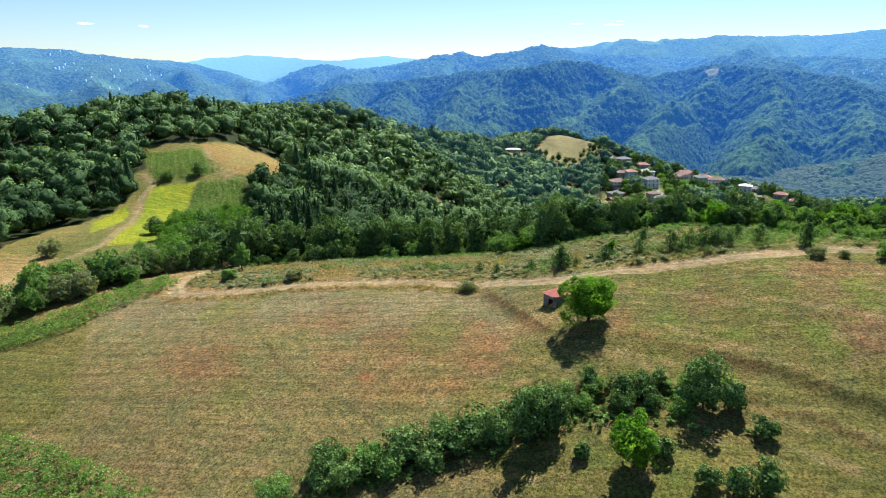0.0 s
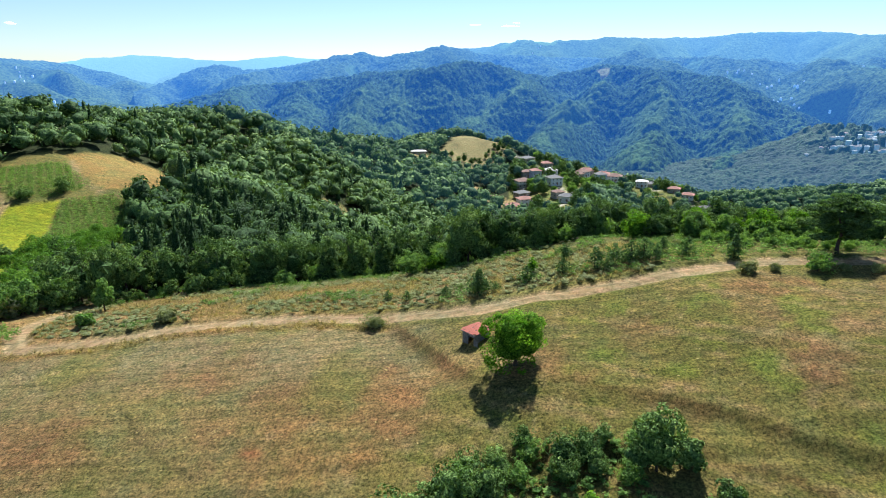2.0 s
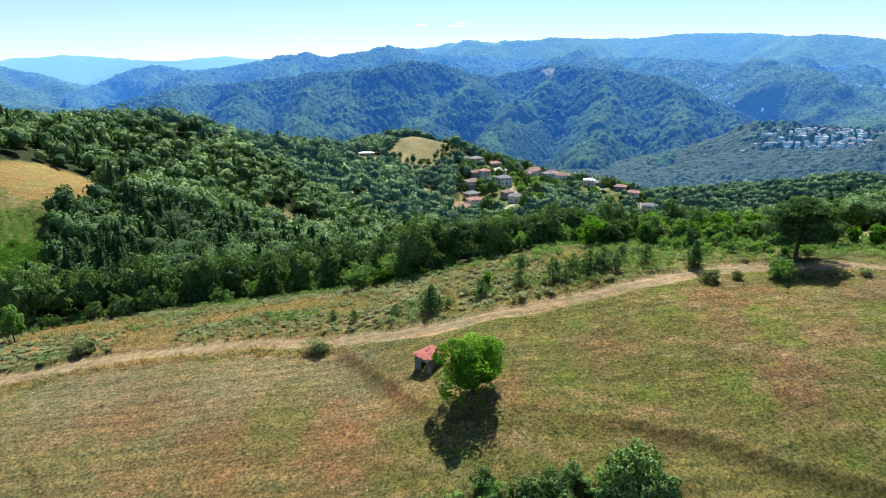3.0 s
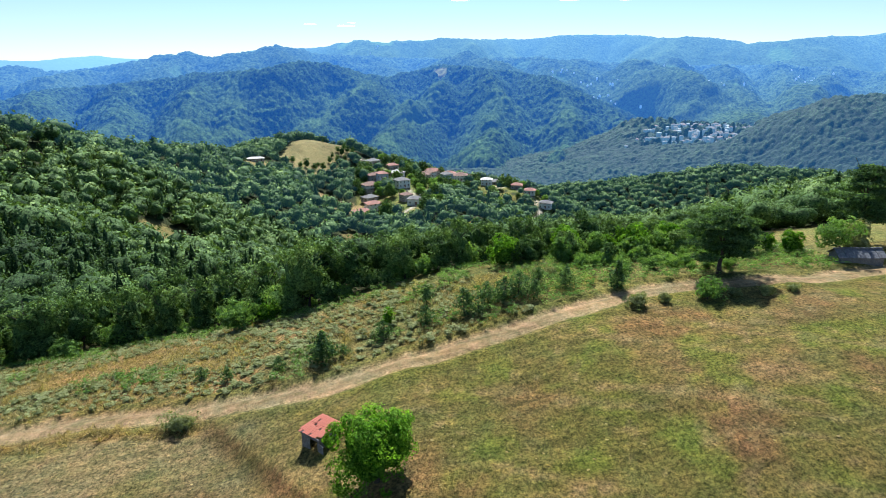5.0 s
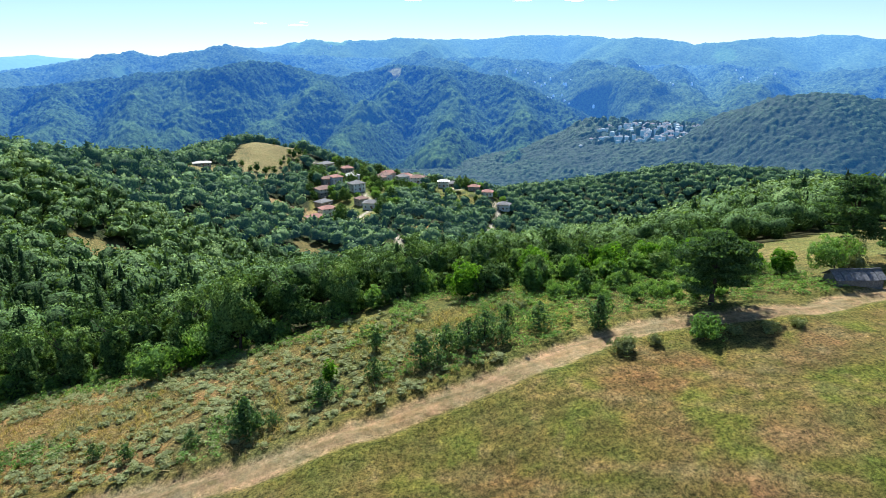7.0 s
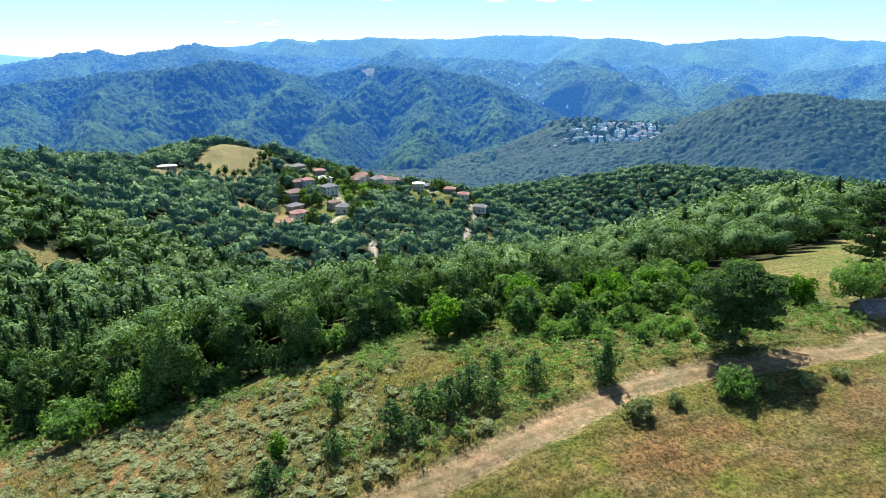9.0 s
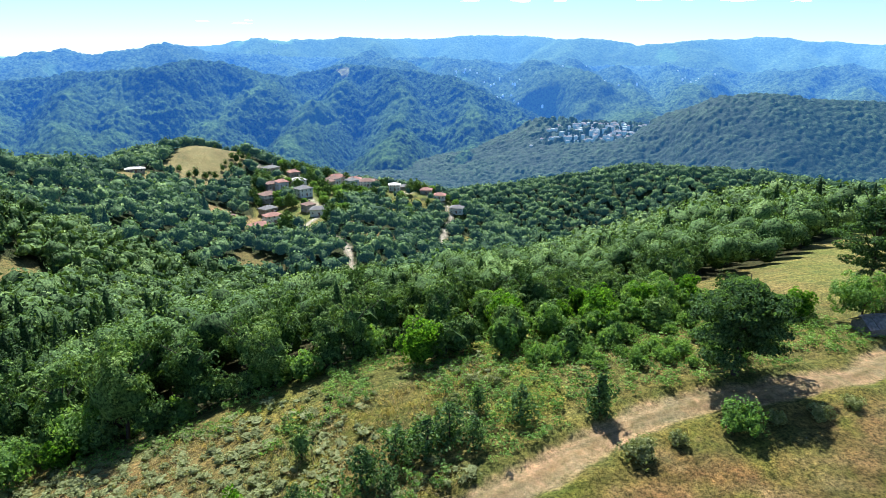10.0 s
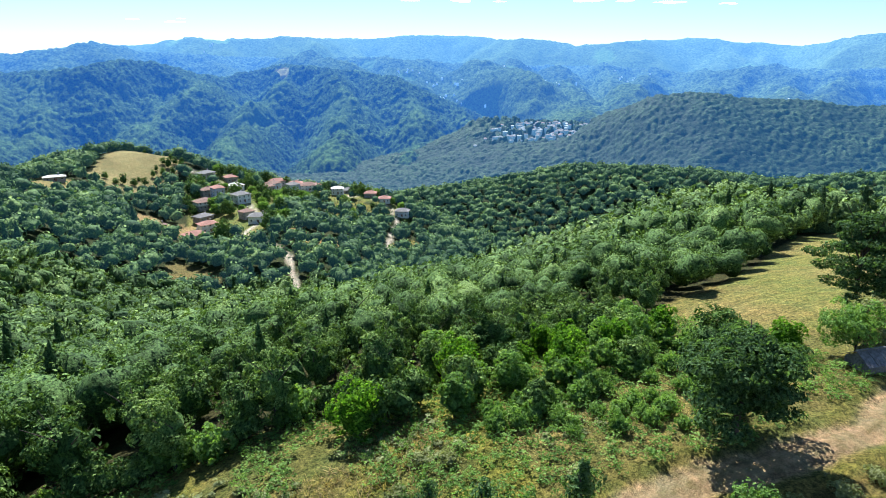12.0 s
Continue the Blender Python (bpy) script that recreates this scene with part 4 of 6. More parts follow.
def trunk_mesh(rng, height, thick, limbs, mat, reach=0.5):
    """A tapered, slightly crooked trunk that forks into limbs."""
    verts, faces = [], []

    def limb(start, end, r0, r1, rings=4, sides=7):
        start, end = np.array(start, float), np.array(end, float)
        axis = (end - start) / np.linalg.norm(end - start)
        u = np.cross(axis, (0.3, 0.9, 0.1))
        u /= np.linalg.norm(u)
        v = np.cross(axis, u)
        first = len(verts)
        for k in range(rings + 1):
            t = k / rings
            c = start + (end - start) * t + (u * rng.normal(0, 0.25) + v * rng.normal(0, 0.25)) * r0 * (0 < k < rings)
            for s in range(sides):
                ang = 2 * math.pi * s / sides
                verts.append(c + (u * math.cos(ang) + v * math.sin(ang)) * (r0 + (r1 - r0) * t) * (1.35 if k == 0 else 1))
        for k in range(rings):
            for s in range(sides):
                a, b = first + k * sides + s, first + k * sides + (s + 1) % sides
                faces.append((a, b, b + sides, a + sides))

    top = (rng.normal(0, 0.04) * height, rng.normal(0, 0.04) * height, height * 0.62)
    limb((0, 0, -0.4), top, thick, thick * 0.5)
    for k in range(limbs):
        a, f = 2 * math.pi * (k + rng.uniform(-0.3, 0.3)) / limbs, rng.uniform(0.45, 1.0)
        at = [c * f for c in top]
        limb(at, (at[0] + reach * height * 0.5 * math.cos(a), at[1] + reach * height * 0.5 * math.sin(a), at[2] + height * 0.26), thick * 0.42, thick * 0.1, 3, 5)
    return mesh("trunk", verts, faces, mat, smooth=True)


def tree(name, crown_data, crown_mat, trunk, label, category, group=""):
    """One tree or bush: an empty at its foot with trunk and crown."""
    base = tagged(new(name), label, category, group)
    for part_name, me in (("trunk", trunk), ("crown", mesh("crown", crown_data[0], crown_data[1], crown_mat, tint=crown_data[2], normals=crown_data[3]))):
        if me is not None:
            ob = new(part_name, me)
            ob.parent = base
    return base


def growth(x, y):
    """How tall the woods stand: lower towards the head of the valley."""
    low = np.interp(x, [-5, 8, 20, 45, 58, 68, 85, 115], [1.0, 0.92, 0.70, 0.64, 0.56, 0.60, 0.70, 0.85])
    return low + (1 - low) * np.clip((np.asarray(y) - 124) / 35, 0, 1)


def put(kinds, x, y, rng, scale=1.0, spread=0.15):
    """A copy of one of the kinds on the ground at (x, y)."""
    ob = kinds[rng.integers(0, len(kinds))]
    s = scale * rng.uniform(1 - spread, 1 + spread)
    z = float(land_shape(np.array([x]), np.array([y]))[0])
    made = copy_thing(ob, pose(x, y, z - 0.05, 0, 0, rng.uniform(0, 360)))
    made.scale = (s, s, s * rng.uniform(0.92, 1.08))
    return made


def scatter(x0, x1, y0, y1, cell, rng):
    gx, gy = np.meshgrid(np.arange(x0, x1, cell), np.arange(y0, y1, cell))
    return (gx + rng.uniform(0, cell, gx.shape)).ravel(), (gy + rng.uniform(0, cell, gy.shape)).ravel()


def far_woods(name, label, x, y, high, sprays, mats, rng, conifer=0.12, broad=1.0, leaf=0.45, skin=(8, 5)):
    """Uncounted trees in one mesh: each a lumpy crown clad in leaf sprays on the ground at (x, y)."""
    kinds = [shell(rng, rng.uniform(0.44, 0.60) * broad, 0.0, sprays, leaf=leaf, skin=skin) for k in range(9)]
    for k in range(3):
        cone = spire(rng, 0.25, 7, 5)
        kinds.append(both(cone, needles(rng, 1.10, 0.34, 0.06, int(sprays * 1.1), 0.5 / math.sqrt(sprays))))
    tall = high * rng.uniform(0.62, 1.3, len(x)) * np.where((x < -95) & (y < 330), 0.85, 1.0) * np.where(np.hypot(x, y) < 206, growth(x, y), 1.0)
    z = ground(x, y)
    turn, pick = rng.uniform(0, 2 * np.pi, len(x)), rng.integers(0, 9, len(x))
    stand = rough(x, y, 45, 71)
    firs = rng.uniform(0, 1, len(x)) < conifer * (1 + 2.5 * stand) + 0.45 * ((x < -10) & (x > -75) & (np.hypot(x, y) < 215))
    pick = np.where(firs, 9 + rng.integers(0, 3, len(x)), pick)
    shade = rng.normal(0, 0.17, len(x)) + 0.22 * stand - 0.26 * firs + 0.10 * np.clip(x / 40 - 0.2, -1.4, 0.3) * (np.hypot(x, y) < 215)
    parts_v, parts_q, parts_t, parts_n, count = [], [], [], [], 0
    for k, (v, q, t, facing) in enumerate(kinds):
        mine = np.flatnonzero(pick == k)
        if not len(mine):
            continue
        c, s, hh = np.cos(turn[mine])[:, None], np.sin(turn[mine])[:, None], tall[mine][:, None]
        px, py = (v[:, 0] * c - v[:, 1] * s) * hh + x[mine][:, None], (v[:, 0] * s + v[:, 1] * c) * hh + y[mine][:, None]
        pz = v[:, 2] * hh + z[mine][:, None] - 0.3
        parts_v.append(np.stack([px, py, pz], -1).reshape(-1, 3))
        parts_q.append((q[None] + (np.arange(len(mine)) * len(v))[:, None, None] + count).reshape(-1, 4))
        parts_t.append(np.clip(t[None] + shade[mine][:, None], 0, 1).ravel())
        parts_n.append(np.stack([facing[:, 0] * c - facing[:, 1] * s, facing[:, 0] * s + facing[:, 1] * c, np.broadcast_to(facing[:, 2], px.shape)], -1).reshape(-1, 3))
        count += len(mine) * len(v)
    me = mesh(name, np.concatenate(parts_v), np.concatenate(parts_q), mats, tint=np.concatenate(parts_t), smooth=True, normals=np.concatenate(parts_n))
    return tagged(new(name, me), label, "woods", kind="structure" if name == "backdrop" else "stuff")


HOMES = ((45, 456), (55, 471), (55, 494), (59, 518), (71, 536), (64, 543), (84, 516), (86, 550), (81, 479), (86, 463), (70, 594), (88, 586), (122, 584), (128, 597), (137, 577), (143, 592), (152, 583), (160, 594), (116, 574), (147, 604), (173, 567), (184, 574), (197, 551), (206, 541), (213, 519))


def open_view(x, y):
    """Away from the yards that lie before the village houses."""
    free = np.ones(np.shape(x), bool)
    for hx, hy in HOMES:
        free &= (np.abs(x - hx + 0.18 * (hy - y)) > 6) | (y > hy + 7) | (y < hy - 19)
    return free


def in_view(x, y, low=-51, high=69):
    b = np.degrees(np.arctan2(x, y))
    return (b > low) & (b < high) & (y > 20)


rng = np.random.default_rng(11)
OAKS = []
for k in range(6):
    h = rng.uniform(8.2, 10.5)
    wide = h * rng.uniform(0.28, 0.36)
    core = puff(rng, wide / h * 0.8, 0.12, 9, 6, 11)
    # core tint halved, painting shade between the leaf sprays
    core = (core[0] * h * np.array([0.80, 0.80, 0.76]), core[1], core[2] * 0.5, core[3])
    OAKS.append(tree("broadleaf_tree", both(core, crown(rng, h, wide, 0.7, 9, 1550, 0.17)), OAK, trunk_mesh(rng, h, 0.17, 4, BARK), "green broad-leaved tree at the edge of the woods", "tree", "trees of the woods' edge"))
for k, ob in enumerate(OAKS):
    ob.matrix_basis = pose(-8 + 9.0 * k, 121 + 2 * k, float(ground(-8 + 9.0 * k, 121 + 2 * k)))

# the nearest trees one by one, the woods behind them uncounted
x, y = scatter(-170, 190, 70, 210, 3.9, rng)
keep = woods(x, y) & in_view(x, y)
x, y = x[keep], y[keep]
close = (np.hypot(x, y) < 150) & (y < np.interp(x, EDGE_X, EDGE_Y) + 14) & (x > -72) & (x < 75)
order = np.flatnonzero(close)[:170]
for n in order:
    put(OAKS, x[n], y[n], rng, 0.98 * float(growth(x[n], y[n])), 0.2)
rest = np.ones(len(x), bool)
rest[order] = False
rest &= np.hypot(x, y) < 205
front = rest & (np.hypot(x - 12, y - 50) < 118) & (x > -60)
far_woods("near_woods", "dense green broad-leaved woods on the slope", x[front], y[front], 8.6, 560, WOOD, rng, 0.06, leaf=0.42, skin=(8, 5))
rest &= ~front
far_woods("near_woods", "dense green broad-leaved woods beyond the first trees", x[rest], y[rest], 8.6, 170, WOOD, rng, 0.07, leaf=0.44, skin=(7, 5))
BEHIND = [(170, 215), (330, 215), (640, 300), (520, 330), (470, 390), (420, 430), (310, 440), (200, 400), (130, 330), (90, 270)]


def turned_away(x, y):
    """Slopes that fall away behind the ridges, with plainer trees."""
    return inside(BEHIND, x, y) | (x < -190 + 0.36 * (y - 300)) | ((y > 700) & (np.hypot(x, y) < 960) & (x < 640)) | ((y > 960) & (x < 180))


plain_x, plain_y = [], []
x, y = scatter(-330, 330, 90, 345, 4.9, rng)
keep = woods(x, y) & in_view(x, y) & (np.hypot(x, y) > 203) & (np.hypot(x, y) < 350)
keep &= (x > -95) | (rng.uniform(0, 1, len(x)) < 0.75)
away = turned_away(x, y)
plain_x.append(x[keep & away][::5]), plain_y.append(y[keep & away][::5])
keep &= ~away
far_woods("middle_woods", "mixed woods filling the valley and the western hill", x[keep], y[keep], 8.8, 70, DEEP, rng, 0.09, 1.12, 0.46, (7, 4))
x, y = scatter(-560, 640, 120, 760, 7.0, rng)
keep = woods(x, y) & in_view(x, y) & (np.hypot(x, y) > 347) & (np.hypot(x, y) < 780)
keep &= ~inside(TERRACES, x, y) | (rough(x, y, 14, 83) > 0.05)
keep &= ~inside(VILLAGE, x, y) | (rough(x, y, 18, 84) > 0.3)
keep &= open_view(x, y)
away = turned_away(x, y)
plain_x.append(x[keep & away][::5]), plain_y.append(y[keep & away][::5])
keep &= ~away
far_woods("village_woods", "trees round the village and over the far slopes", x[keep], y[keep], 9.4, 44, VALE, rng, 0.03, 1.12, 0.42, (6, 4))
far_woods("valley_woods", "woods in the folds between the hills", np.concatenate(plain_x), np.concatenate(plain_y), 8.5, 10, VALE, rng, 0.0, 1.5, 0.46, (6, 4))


def in_town(x, y):
    """How far a spot lies inside the built-up ground of the town, from 0 to 1."""
    b, r = np.degrees(np.arctan2(x, y)), np.hypot(x, y)
    return np.clip(1.6 - np.abs(b - 36) / 4.5, 0, 1) * np.clip((r - 1345) / 20, 0, 1)


def canopy(label, from_b, to_b, from_r, to_r, step_b, step_r, size, high, mat):
    """The closed roof of a wood on far hills: every crown a dome of its own."""
    turn, rings = np.radians(np.arange(from_b, to_b, step_b)), np.arange(from_r, to_r, step_r)
    a, r = np.meshgrid(turn, rings, indexing="ij")
    x, y = r * np.sin(a), r * np.cos(a)
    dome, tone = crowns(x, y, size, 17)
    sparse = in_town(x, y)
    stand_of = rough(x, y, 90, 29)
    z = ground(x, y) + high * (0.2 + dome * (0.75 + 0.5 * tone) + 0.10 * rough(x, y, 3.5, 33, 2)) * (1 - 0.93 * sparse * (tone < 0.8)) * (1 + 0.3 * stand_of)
    # tint falls with dome height, painting shade into gaps between crowns
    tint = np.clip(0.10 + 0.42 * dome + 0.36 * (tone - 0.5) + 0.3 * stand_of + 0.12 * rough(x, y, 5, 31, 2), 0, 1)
    n, k = len(turn), len(rings)
    i, j = np.meshgrid(np.arange(n - 1), np.arange(k - 1), indexing="ij")
    i, j = i.ravel(), j.ravel()
    faces = np.stack([i * k + j, i * k + j + 1, (i + 1) * k + j + 1, (i + 1) * k + j], 1)
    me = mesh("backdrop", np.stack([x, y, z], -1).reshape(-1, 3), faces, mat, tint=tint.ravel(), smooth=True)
    return tagged(new("backdrop", me), label, "woods", kind="structure")


# the canopy's material glows faintly blue to imitate haze
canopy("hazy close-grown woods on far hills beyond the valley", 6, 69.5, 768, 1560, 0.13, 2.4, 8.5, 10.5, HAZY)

# ---- single trees, bushes and scrub on the near hill ----
def part(name, me, parent, label="", at=None):
    ob = new(name, me)
    ob.parent = parent
    if at is not None:
        ob.matrix_basis = at
    return tagged(ob, label) if label else ob


def height_at(x, y):
    return float(land_shape(np.array([float(x)]), np.array([float(y)]))[0])


def stand(ob, x, y, turn=0.0, sink=0.05):
    ob.matrix_basis = pose(x, y, height_at(x, y) - sink, 0, 0, turn)
    return ob


def carpet(name, label, category, x, y, tall, wide, kinds, mat, rng, shade=0.1, blades=False):
    """Uncounted low growth in one mesh: copies of unit clumps, each scaled to its height and width."""
    z = land_shape(x, y)
    turn, pick = rng.uniform(0, 2 * np.pi, len(x)), rng.integers(0, len(kinds), len(x))
    pv, pq, pt, pn, count = [], [], [], [], 0
    tone = rng.normal(0, shade, len(x)) + 0.5 * shade * rough(x, y, 7, 5)
    for k, (v, q, t, facing) in enumerate(kinds):
        mine = np.flatnonzero(pick == k)
        if not len(mine):
            continue
        c, s, w = np.cos(turn[mine])[:, None], np.sin(turn[mine])[:, None], wide[mine][:, None]
        px, py = (v[:, 0] * c - v[:, 1] * s) * w + x[mine][:, None], (v[:, 0] * s + v[:, 1] * c) * w + y[mine][:, None]
        pv.append(np.stack([px, py, v[:, 2] * tall[mine][:, None] + z[mine][:, None] - 0.03], -1).reshape(-1, 3))
        pq.append((q[None] + (np.arange(len(mine)) * len(v))[:, None, None] + count).reshape(-1, 4))
        pt.append(np.clip(t[None] + tone[mine][:, None], 0, 1).ravel())
        pn.append(np.stack([facing[:, 0] * c - facing[:, 1] * s, facing[:, 0] * s + facing[:, 1] * c, np.broadcast_to(facing[:, 2], px.shape)], -1).reshape(-1, 3))
        count += len(mine) * len(v)
    return tagged(new(name, mesh(name, np.concatenate(pv), np.concatenate(pq), mat, tint=np.concatenate(pt), normals=None if blades else np.concatenate(pn))), label, category, kind="stuff")


def bush(rng, name, height, width, mat, label, category="bush", count=420, size=0.2, stem=True, group=""):
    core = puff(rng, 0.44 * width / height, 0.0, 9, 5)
    # the core's darker tint paints shade within the bush
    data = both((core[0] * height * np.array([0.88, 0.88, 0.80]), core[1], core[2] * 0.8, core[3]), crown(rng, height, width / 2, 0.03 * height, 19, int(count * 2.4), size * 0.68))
    return tree(name, data, mat, trunk_mesh(rng, height * 0.8, 0.05 * height ** 0.5, 4, BARK, 0.4) if stem else None, label, category, group)


def fir(rng, name, height, width, label, category="pine", count=420, size=0.2, bottom=0.1, group=""):
    loose = both(needles(rng, height, width / 1.9, bottom, int(count * 0.4), size * 0.9), crown(rng, height * 0.8, width * 0.52, bottom * 0.5, 14, int(count * 0.95), size * 0.62))
    return tree(name, loose, PINE, trunk_mesh(rng, height, 0.03 * height ** 0.7 + 0.02, 3, BARK, 0.2), label, category, group)


def old_pine(rng, height, width, bare, label):
    """A grown pine: bare lower trunk and broad, flat tiers of needles."""
    vs, qs, ts, ns, n0 = [], [], [], [], 0
    tiers = 42
    for k in range(tiers):
        f = k / (tiers - 1)
        a = k * 2.4 + rng.normal(0, 0.3)
        z = bare + (height - bare) * f ** 0.9
        reach = 0.5 * width * (0.25 + 0.8 * math.sin(math.pi * min(1, 0.25 + 0.72 * f)) ** 0.8) * rng.uniform(0.35, 1.1) * (0.35 if f > 0.93 else 1)
        c = np.array([reach * math.cos(a), reach * math.sin(a), z])
        way = rng.normal(0, 1, (300, 3))
        way /= np.linalg.norm(way, axis=1, keepdims=True)
        size = np.array([0.2 * width * rng.uniform(0.7, 1.2), 0.2 * width * rng.uniform(0.7, 1.2), 0.042 * height * rng.uniform(0.7, 1.2)])
        p = c + way * size * rng.uniform(0.6, 1.05, (300, 1))
        v, q = cards(p, way + np.array([0, 0, 0.5]), 0.15, rng, 0.5)
        # light put into the tint: tier tops lighter, undersides darker
        vs.append(v), qs.append(q + n0), ts.append(np.repeat(np.clip(0.33 + 0.2 * way[:, 2] + rng.normal(0, 0.12, 300), 0, 1), 4)), ns.append(np.repeat(way + np.array([0.6 * math.cos(a), 0.6 * math.sin(a), 0.35]), 4, 0))
        n0 += len(v)
    return tree("pine_tree", (np.concatenate(vs), np.concatenate(qs), np.concatenate(ts), np.concatenate(ns)), PINE, trunk_mesh(rng, height * 1.3, 0.24, 9, BARK, 0.3), label, "pine")


rng = np.random.default_rng(23)
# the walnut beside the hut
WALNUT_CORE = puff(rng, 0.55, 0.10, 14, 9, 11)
# core tint lowered to paint shade inside the walnut's crown
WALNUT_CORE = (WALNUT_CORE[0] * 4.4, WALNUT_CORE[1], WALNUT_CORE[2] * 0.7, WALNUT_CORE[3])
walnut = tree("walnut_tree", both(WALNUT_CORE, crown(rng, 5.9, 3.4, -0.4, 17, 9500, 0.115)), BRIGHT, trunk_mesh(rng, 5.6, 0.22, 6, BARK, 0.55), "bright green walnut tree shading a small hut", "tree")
stand(walnut, 5.3, 63.5, 0, 0.3)
# trees and bushes of the hedge bank
HEDGE_OAK = "dark green young oak on the overgrown bank"
for x, y, h, w in ((-0.4, 46.4, 5.6, 3.6), (1.5, 47.6, 4.8, 3.2), (14.5, 50.2, 5.6, 4.0), (16.6, 50.2, 3.0, 2.6)):
    stand(bush(rng, "young_oak", h, w, OAK, HEDGE_OAK, "tree", 1000, 0.2), x, y, rng.uniform(0, 360))
stand(bush(rng, "wild_plum", 5.2, 4.4, BRIGHT, "bright green wild plum on the bank", "tree", 1300, 0.19), 7.9, 43.0)
for x, y, h, w in ((18.4, 47.0, 1.8, 2.2), (15.0, 40.8, 2.6, 2.6), (17.0, 41.0, 2.9, 2.8), (13.0, 41.4, 1.7, 2.0), (3.9, 44.4, 1.3, 1.4), (10.2, 44.2, 1.5, 1.8)):
    stand(bush(rng, "bush", h, w, OAK, "dark green leafy bush in the rough grass", "bush", 520, 0.17), x, y, rng.uniform(0, 360))
BUSHES = [bush(rng, "hedge_bush", rng.uniform(2.1, 2.7), rng.uniform(3.1, 3.8), mat, label, "bush", 480, 0.17, group="bushes of the hedge") for mat, label in ((OAK, "dark green hedge bush on the bank"), (OAK, "dark green hedge bush on the bank"), (FERN, "fresh green hedge bush on the bank"), (OAK, "dark green hedge bush on the bank"))]
LINE = [(-17.5, 43.2), (-14.5, 44.3), (-11.5, 45.4), (-8.5, 46.4), (-5.5, 47.6), (-2.8, 48.8), (0.2, 50.2), (2.8, 51.6), (5.2, 51.9), (8, 51.6), (10.8, 51.4), (13, 51)]
for k, ob in enumerate(BUSHES):
    stand(ob, *LINE[3 * k])
for k, (x, y) in enumerate(LINE):
    for away, size in ((0, 1.0), (-1.6, 0.85), (1.1, 0.7)):
        if away or k % 3 or k >= 12:
            put(BUSHES[:3] if k < 7 else BUSHES, x + rng.normal(0, 0.5) + 0.4 * away, y + away + rng.normal(0, 0.3), rng, size * (1.2 if k < 7 else 0.85))
# low shrub by the track and the near left corner
stand(bush(rng, "bush", 0.9, 3.4, SAGE, "low grey-green bush beside the dirt track", "bush", 520, 0.14), -9.8, 78.0)
stand(bush(rng, "bush", 1.8, 4.0, FERN, "bright green bush on the lower meadow", "bush", 620, 0.18), -21.2, 40.2)
# young pines and bushes on the scrub bank
PINES = [fir(rng, "young_pine", 2.6, w, "dark green young pine on the scrub bank", "pine", 460, 0.17, group="young pines of the scrub bank") for w in (2.8, 3.2, 2.5)]
SPOTS = [(17.1, 83.8, 1.1), (19.6, 84.8, 1.05), (21.6, 84.3, 1.15), (23.3, 84.9, 1.25), (28.6, 84.8, 1.0), (24.4, 83.4, 0.9), (13.0, 83.6, 0.75), (18.3, 82.6, 0.7), (8.6, 83.2, 0.85), (26.3, 86.8, 0.8), (-6.5, 84.4, 0.6), (-1.5, 83.0, 0.6), (-9.2, 86.5, 0.55), (4.6, 82.0, 0.5)]
for ob, (x, y, s) in zip(PINES, SPOTS):
    stand(ob, x, y).scale = (s, s, s)
for x, y, s in SPOTS[3:]:
    put(PINES, x, y, rng, s, 0.06)
stand(fir(rng, "young_pine", 3.4, 2.8, "bushy young pine on the scrub bank", "pine", 900, 0.19), 2.6, 81.9)
stand(fir(rng, "young_pine", 3.2, 2.1, "dense young pine beside the dirt track", "pine", 800, 0.18), 33.6, 82.7)
stand(bush(rng, "sapling", 2.6, 1.6, OAK, "thin young oak on the scrub bank", "tree", 260, 0.16), 14.2, 88.8)
stand(bush(rng, "sapling", 2.4, 1.5, BRIGHT, "light green sapling on the scrub bank", "tree", 240, 0.16), 9.5, 85.4)
stand(bush(rng, "bush", 1.9, 3.2, FERN, "yellow-green bush beside the dirt track", "bush", 700, 0.16), 40.6, 77.4)
stand(bush(rng, "bush", 1.1, 2.6, SAGE, "low grey-green bush beside the dirt track", "bush", 520, 0.13), 33.0, 77.9)
for x, y, w in ((36.2, 78.0, 1.4), (43.5, 77.0, 1.5), (46.5, 76.3, 1.8), (49.5, 76.1, 1.6), (28.0, 91.2, 1.6), (29.4, 90.2, 1.5), (25.2, 88.6, 1.7)):
    stand(bush(rng, "bush", 0.8, w, SAGE, "small grey-green shrub in dry grass", "bush", 260, 0.12, False), x, y)
# larger bushes where the bank meets the woods
for x, y, h, w, mat, label in ((-7.2, 105.0, 4.0, 5.6, FERN, "grey-green willow bush before the woods"), (-1.9, 107.4, 4.6, 5.8, FERN, "grey-green willow bush before the woods"), (-3.2, 105.2, 2.6, 2.8, BRIGHT, "bright green bush before the woods"), (-24, 113, 3.0, 5.0, FERN, "fresh green bush before the woods"), (-29, 109, 2.2, 4.4, FERN, "fresh green bush before the woods"),
                               (25.8, 97.2, 4.2, 4.0, BRIGHT, "yellow-green bush at the end of the scrub bank"), (28.6, 98.0, 3.9, 4.4, OAK, "dark green bush at the end of the scrub bank"), (31.0, 99.0, 3.4, 3.2, OAK, "dark green bush at the end of the scrub bank"), (37.7, 92.6, 2.8, 2.2, OAK, "dark green bush at the end of the scrub bank"), (34.6, 97.6, 4.2, 3.4, OAK, "leafy young tree at the edge of the woods"), (32.8, 95.8, 3.6, 2.8, FERN, "leafy young tree at the edge of the woods")):
    stand(bush(rng, "bush", h, w, mat, label, "bush", 950, 0.22), x, y, rng.uniform(0, 360))
